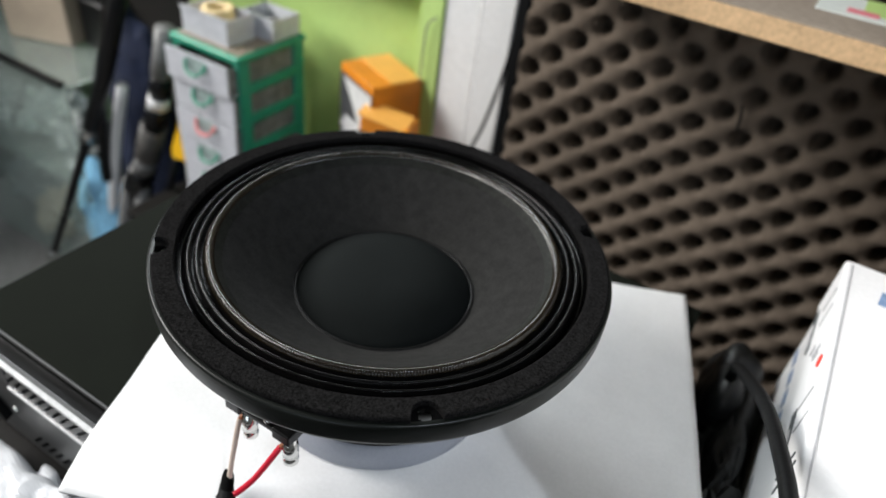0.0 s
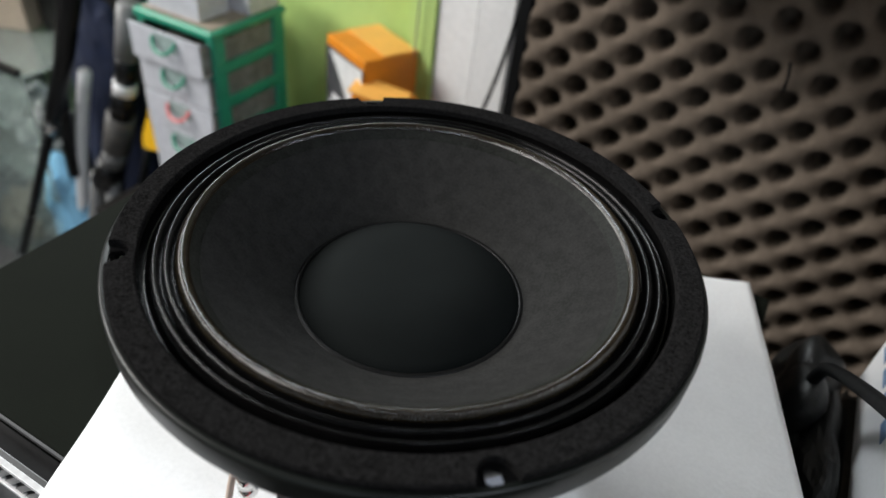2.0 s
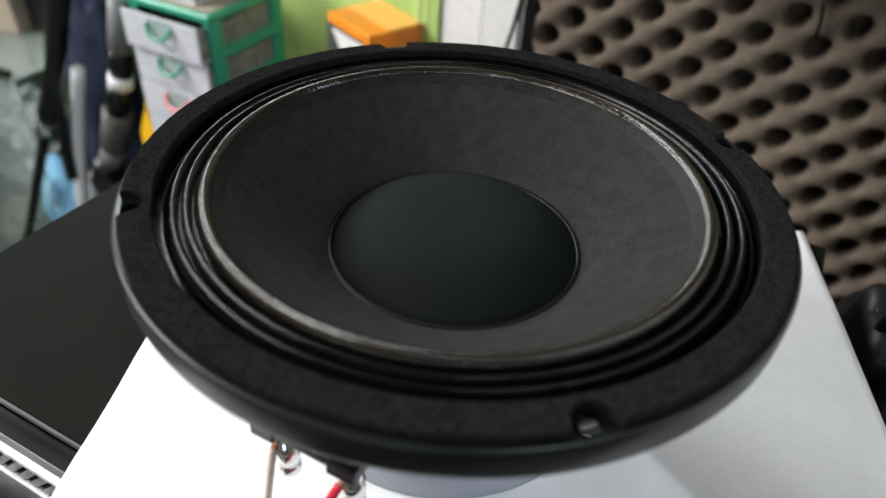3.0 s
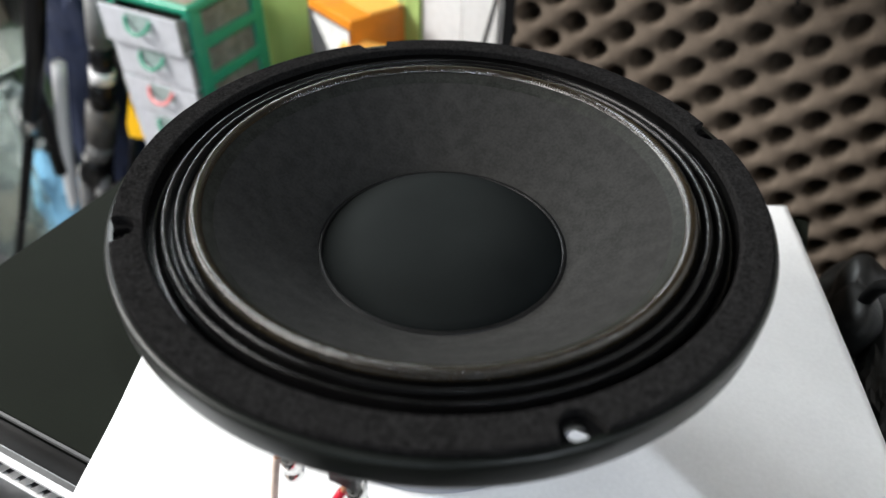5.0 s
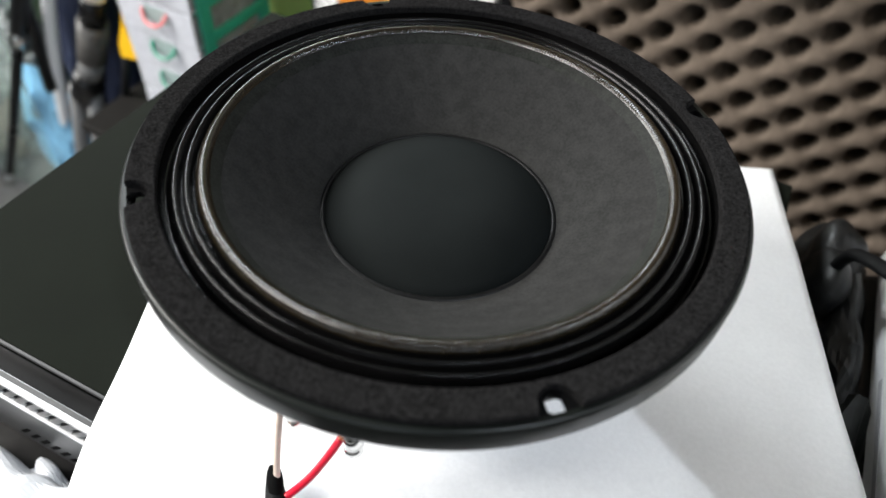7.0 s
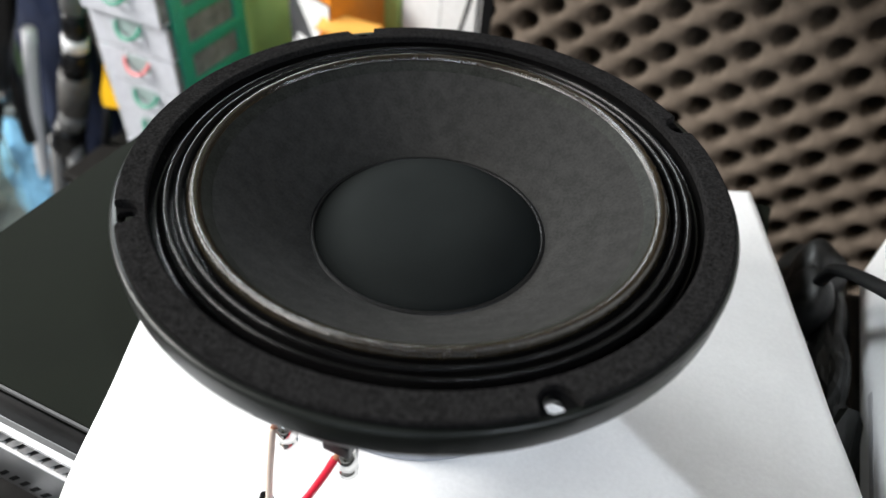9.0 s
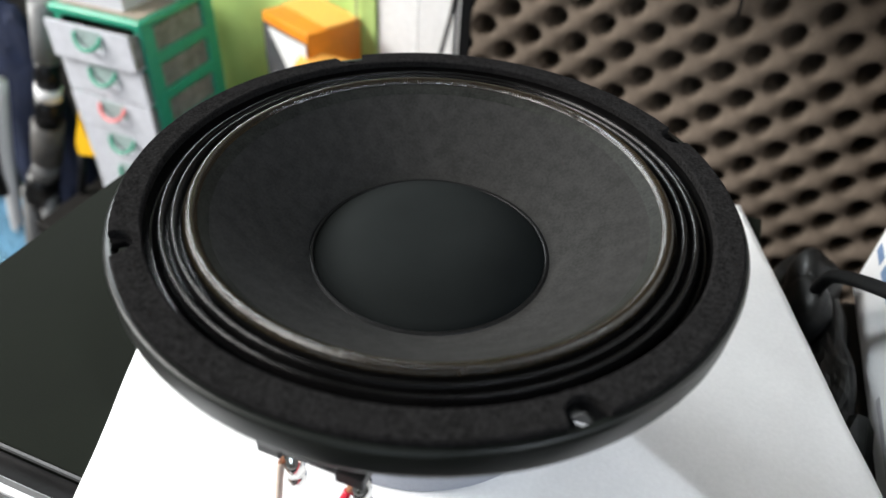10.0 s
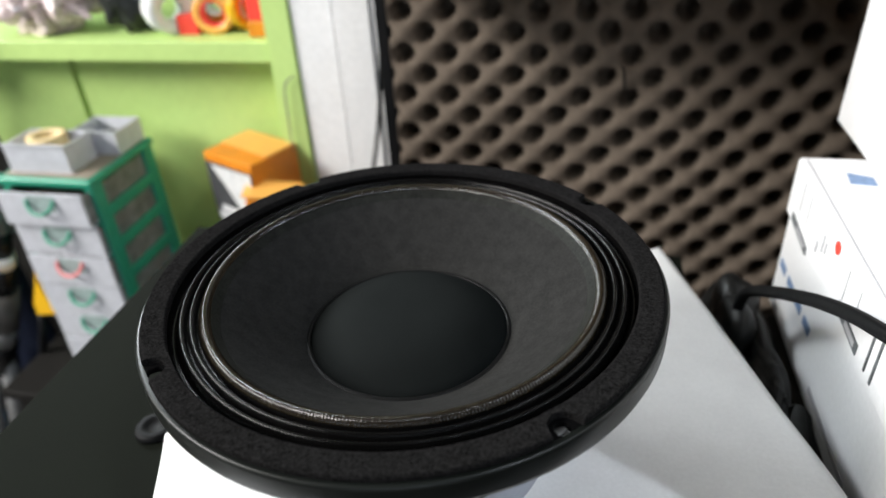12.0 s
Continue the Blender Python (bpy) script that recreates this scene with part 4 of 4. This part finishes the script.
part("body", box((-0.332, 0.525, Z + 0.020), (-0.303, 0.560, Z + 0.075), 0.002), "ink_red", rp)
part("base", box((-0.333, 0.524, Z), (-0.302, 0.561, Z + 0.0198), 0.002), "orange", rp)


# ---- stands and clutter beside the rack ----
st = thing("light_stand", (-1.15, 0.38, -0.75), "folded black light stand with a bright clamp", "light stand")
part("upper_tube", tube([(-0.700, 0.375, 0.06), (-0.815, 0.38, -0.165), (-0.905, 0.38, -0.315)], 0.0135, 14, 1), "black_metal", st, "", True)
part("lower_tube", tube([(-0.905, 0.38, -0.315), (-1.05, 0.38, -0.555), (-1.172, 0.38, -0.750)], 0.0085, 14, 1), "black_metal", st, "", True)
part("clamp", tube([(-0.899, 0.38, -0.305), (-0.915, 0.38, -0.332)], 0.0135, 16, 1), "chrome", st, "bright clamp collar", True)
part("second_tube", tube([(-0.755, 0.40, 0.06), (-0.83, 0.40, -0.12), (-0.885, 0.40, -0.24), (-0.915, 0.40, -0.43)], 0.0100, 12, 1), "black_metal", st, "", True)
part("tip", tube([(-1.150, 0.38, -0.715), (-1.172, 0.38, -0.7495)], 0.012, 14, 1), "chrome", st, "bright foot", True)
um = thing("umbrella", (-0.82, 0.47, -0.75), "furled black photographic umbrella", "umbrella")
part("canopy", tube([(-0.800, 0.46, 0.16), (-0.845, 0.46, 0.02), (-0.885, 0.46, -0.12), (-0.900, 0.46, -0.20)], lambda u: 0.030 - 0.018 * u, 10, 4), "black_film", um)
part("shaft", tube([(-0.900, 0.46, -0.20), (-0.95, 0.46, -0.40), (-1.02, 0.46, -0.75)], 0.006, 10, 1), "black_metal", um, "", True)
mo = thing("monopod", (-0.87, 0.40, -0.75), "black camera tripod column with grey grip and white tape", "tripod")
for nm, a, b, r, m_ in (("head", (-0.668, -0.060), (-0.694, -0.140), 0.017, "grey_plastic"), ("collar", (-0.694, -0.140), (-0.708, -0.180), 0.016, "black_metal"),
                        ("tape_band", (-0.708, -0.180), (-0.715, -0.200), 0.0172, "carton"), ("sleeve", (-0.715, -0.200), (-0.735, -0.245), 0.018, "black_metal"),
                        ("grip", (-0.735, -0.245), (-0.765, -0.315), 0.0215, "grey_grip"), ("lower_grip", (-0.765, -0.315), (-0.785, -0.350), 0.019, "grey_plastic"),
                        ("joint", (-0.785, -0.350), (-0.815, -0.400), 0.023, "plastic")):
    part(nm, tube([(a[0], 0.392, a[1]), (b[0], 0.392, b[1])], r, 20, 1), m_, mo, "", True)
for dx, dy in ((-0.02, 0.0), (0.018, 0.0), (0.0, 0.025)):
    part("leg", tube([(-0.812 + dx, 0.392 + dy, -0.390), (-0.930 + dx * 1.5, 0.392 + dy, -0.7495)], 0.012, 12, 1), "grey_plastic" if dy == 0 else "black_metal", mo, "", True)
sp_ = thing("spatula", (-0.66, 0.37, -0.33), "yellow-handled tool with a thin dark shaft", "tool")
yb = bmesh.new()
ya = [yb.verts.new((x, 0.366, z)) for x, z in ((-0.640, -0.190), (-0.628, -0.262), (-0.668, -0.268), (-0.662, -0.245))]
yc = [yb.verts.new((v.co.x, 0.384, v.co.z)) for v in ya]
yb.faces.new(ya)
yb.faces.new(yc[::-1])
for k in range(4):
    yb.faces.new((ya[k], ya[(k + 1) % 4], yc[(k + 1) % 4], yc[k]))
bmesh.ops.bevel(yb, geom=list(yb.edges), offset=0.003, segments=2, affect="EDGES")
part("handle", yb, "yellow", sp_, "bright yellow handle")
part("shaft", tube([(-0.662, 0.375, -0.262), (-0.690, 0.375, -0.330), (-0.740, 0.375, -0.45), (-0.87, 0.375, -0.7495)], 0.006, 10, 1), "black_metal", sp_, "", True)
nb = thing("blue_bag", (-0.85, 0.47, -0.75), "navy cloth bag with a white strap beside the stands", "bag")
part("bag", crumple((-0.860, 0.470, -0.36), (0.085, 0.035, 0.28), 0.12, 11, 12, 4), "navy", nb)
part("strap", tube([(-0.838, 0.418, -0.215), (-0.880, 0.416, -0.33), (-0.930, 0.416, -0.48), (-0.975, 0.42, -0.62)], 0.0105, 8, 4), "carton", nb, "white strap", True)
lb = thing("blue_packet", (-1.0, 0.43, -0.75), "light blue plastic packet on the floor", "packet")
part("packet", crumple((-0.985, 0.425, -0.58), (0.070, 0.03, 0.17), 0.3, 12, 18, 4, -0.7495), "lightblue", lb)


# glass case with bags at the far left
gc = thing("glass_case", (-1.45, 0.42, -0.75), "greenish glass display case with packed goods", "display case")
part("front_glass", box((-2.0, 0.395, -0.745), (-0.985, 0.401, -0.262)), "glass_green", gc, "greenish glass front").visible_shadow = False
part("top_glass", box((-2.0, 0.402, -0.268), (-0.985, 0.78, -0.262)), "glass_green", gc, "glass top").visible_shadow = False
part("front_edge", box((-2.0, 0.389, -0.261), (-0.985, 0.402, -0.252), 0.001), "black_metal", gc, "dark front edge")
part("inner_shelf", box((-1.98, 0.42, -0.52), (-1.0, 0.77, -0.51)), "glass_green", gc, "glass shelf").visible_shadow = False
part("back", box((-2.0, 0.782, -0.75), (-0.97, 0.79, 0.5)), "shaded_green", gc, "back wall in shade-darkened green")
for k, (x, z, m_) in enumerate(((-1.08, -0.45, "shaded_clear"), (-1.20, -0.43, "film"), (-1.33, -0.45, "shaded_clear"), (-1.12, -0.66, "film"), (-1.24, -0.69, "tan"), (-1.36, -0.66, "shaded_clear"))):
    g = thing("plastic_packet", (x, 0.5, z - 0.06), "crumpled cloudy plastic packet in the glass case", "packet", "goods in the glass case")
    part("packet", crumple((x, 0.475 + 0.015 * (k % 2), z), (0.070, 0.05, 0.055), 0.45, 20 + k, 26, 5), m_, g)
bx = thing("brown_box", (-1.20, 0.55, -0.262), "tan cardboard box on the glass case", "box")
part("body", box((-0.07, -0.06, -0.2615), (0.07, 0.06, -0.06), 0.003, m=pose(-1.21, 0.55, 0, 0, 0, 20)), "tan", bx)
bc = thing("black_device", (-1.08, 0.58, -0.262), "small black device on the glass case", "device")
part("body", box((-1.12, 0.54, -0.2615), (-1.03, 0.62, -0.16), 0.012, 3), "plastic", bc)
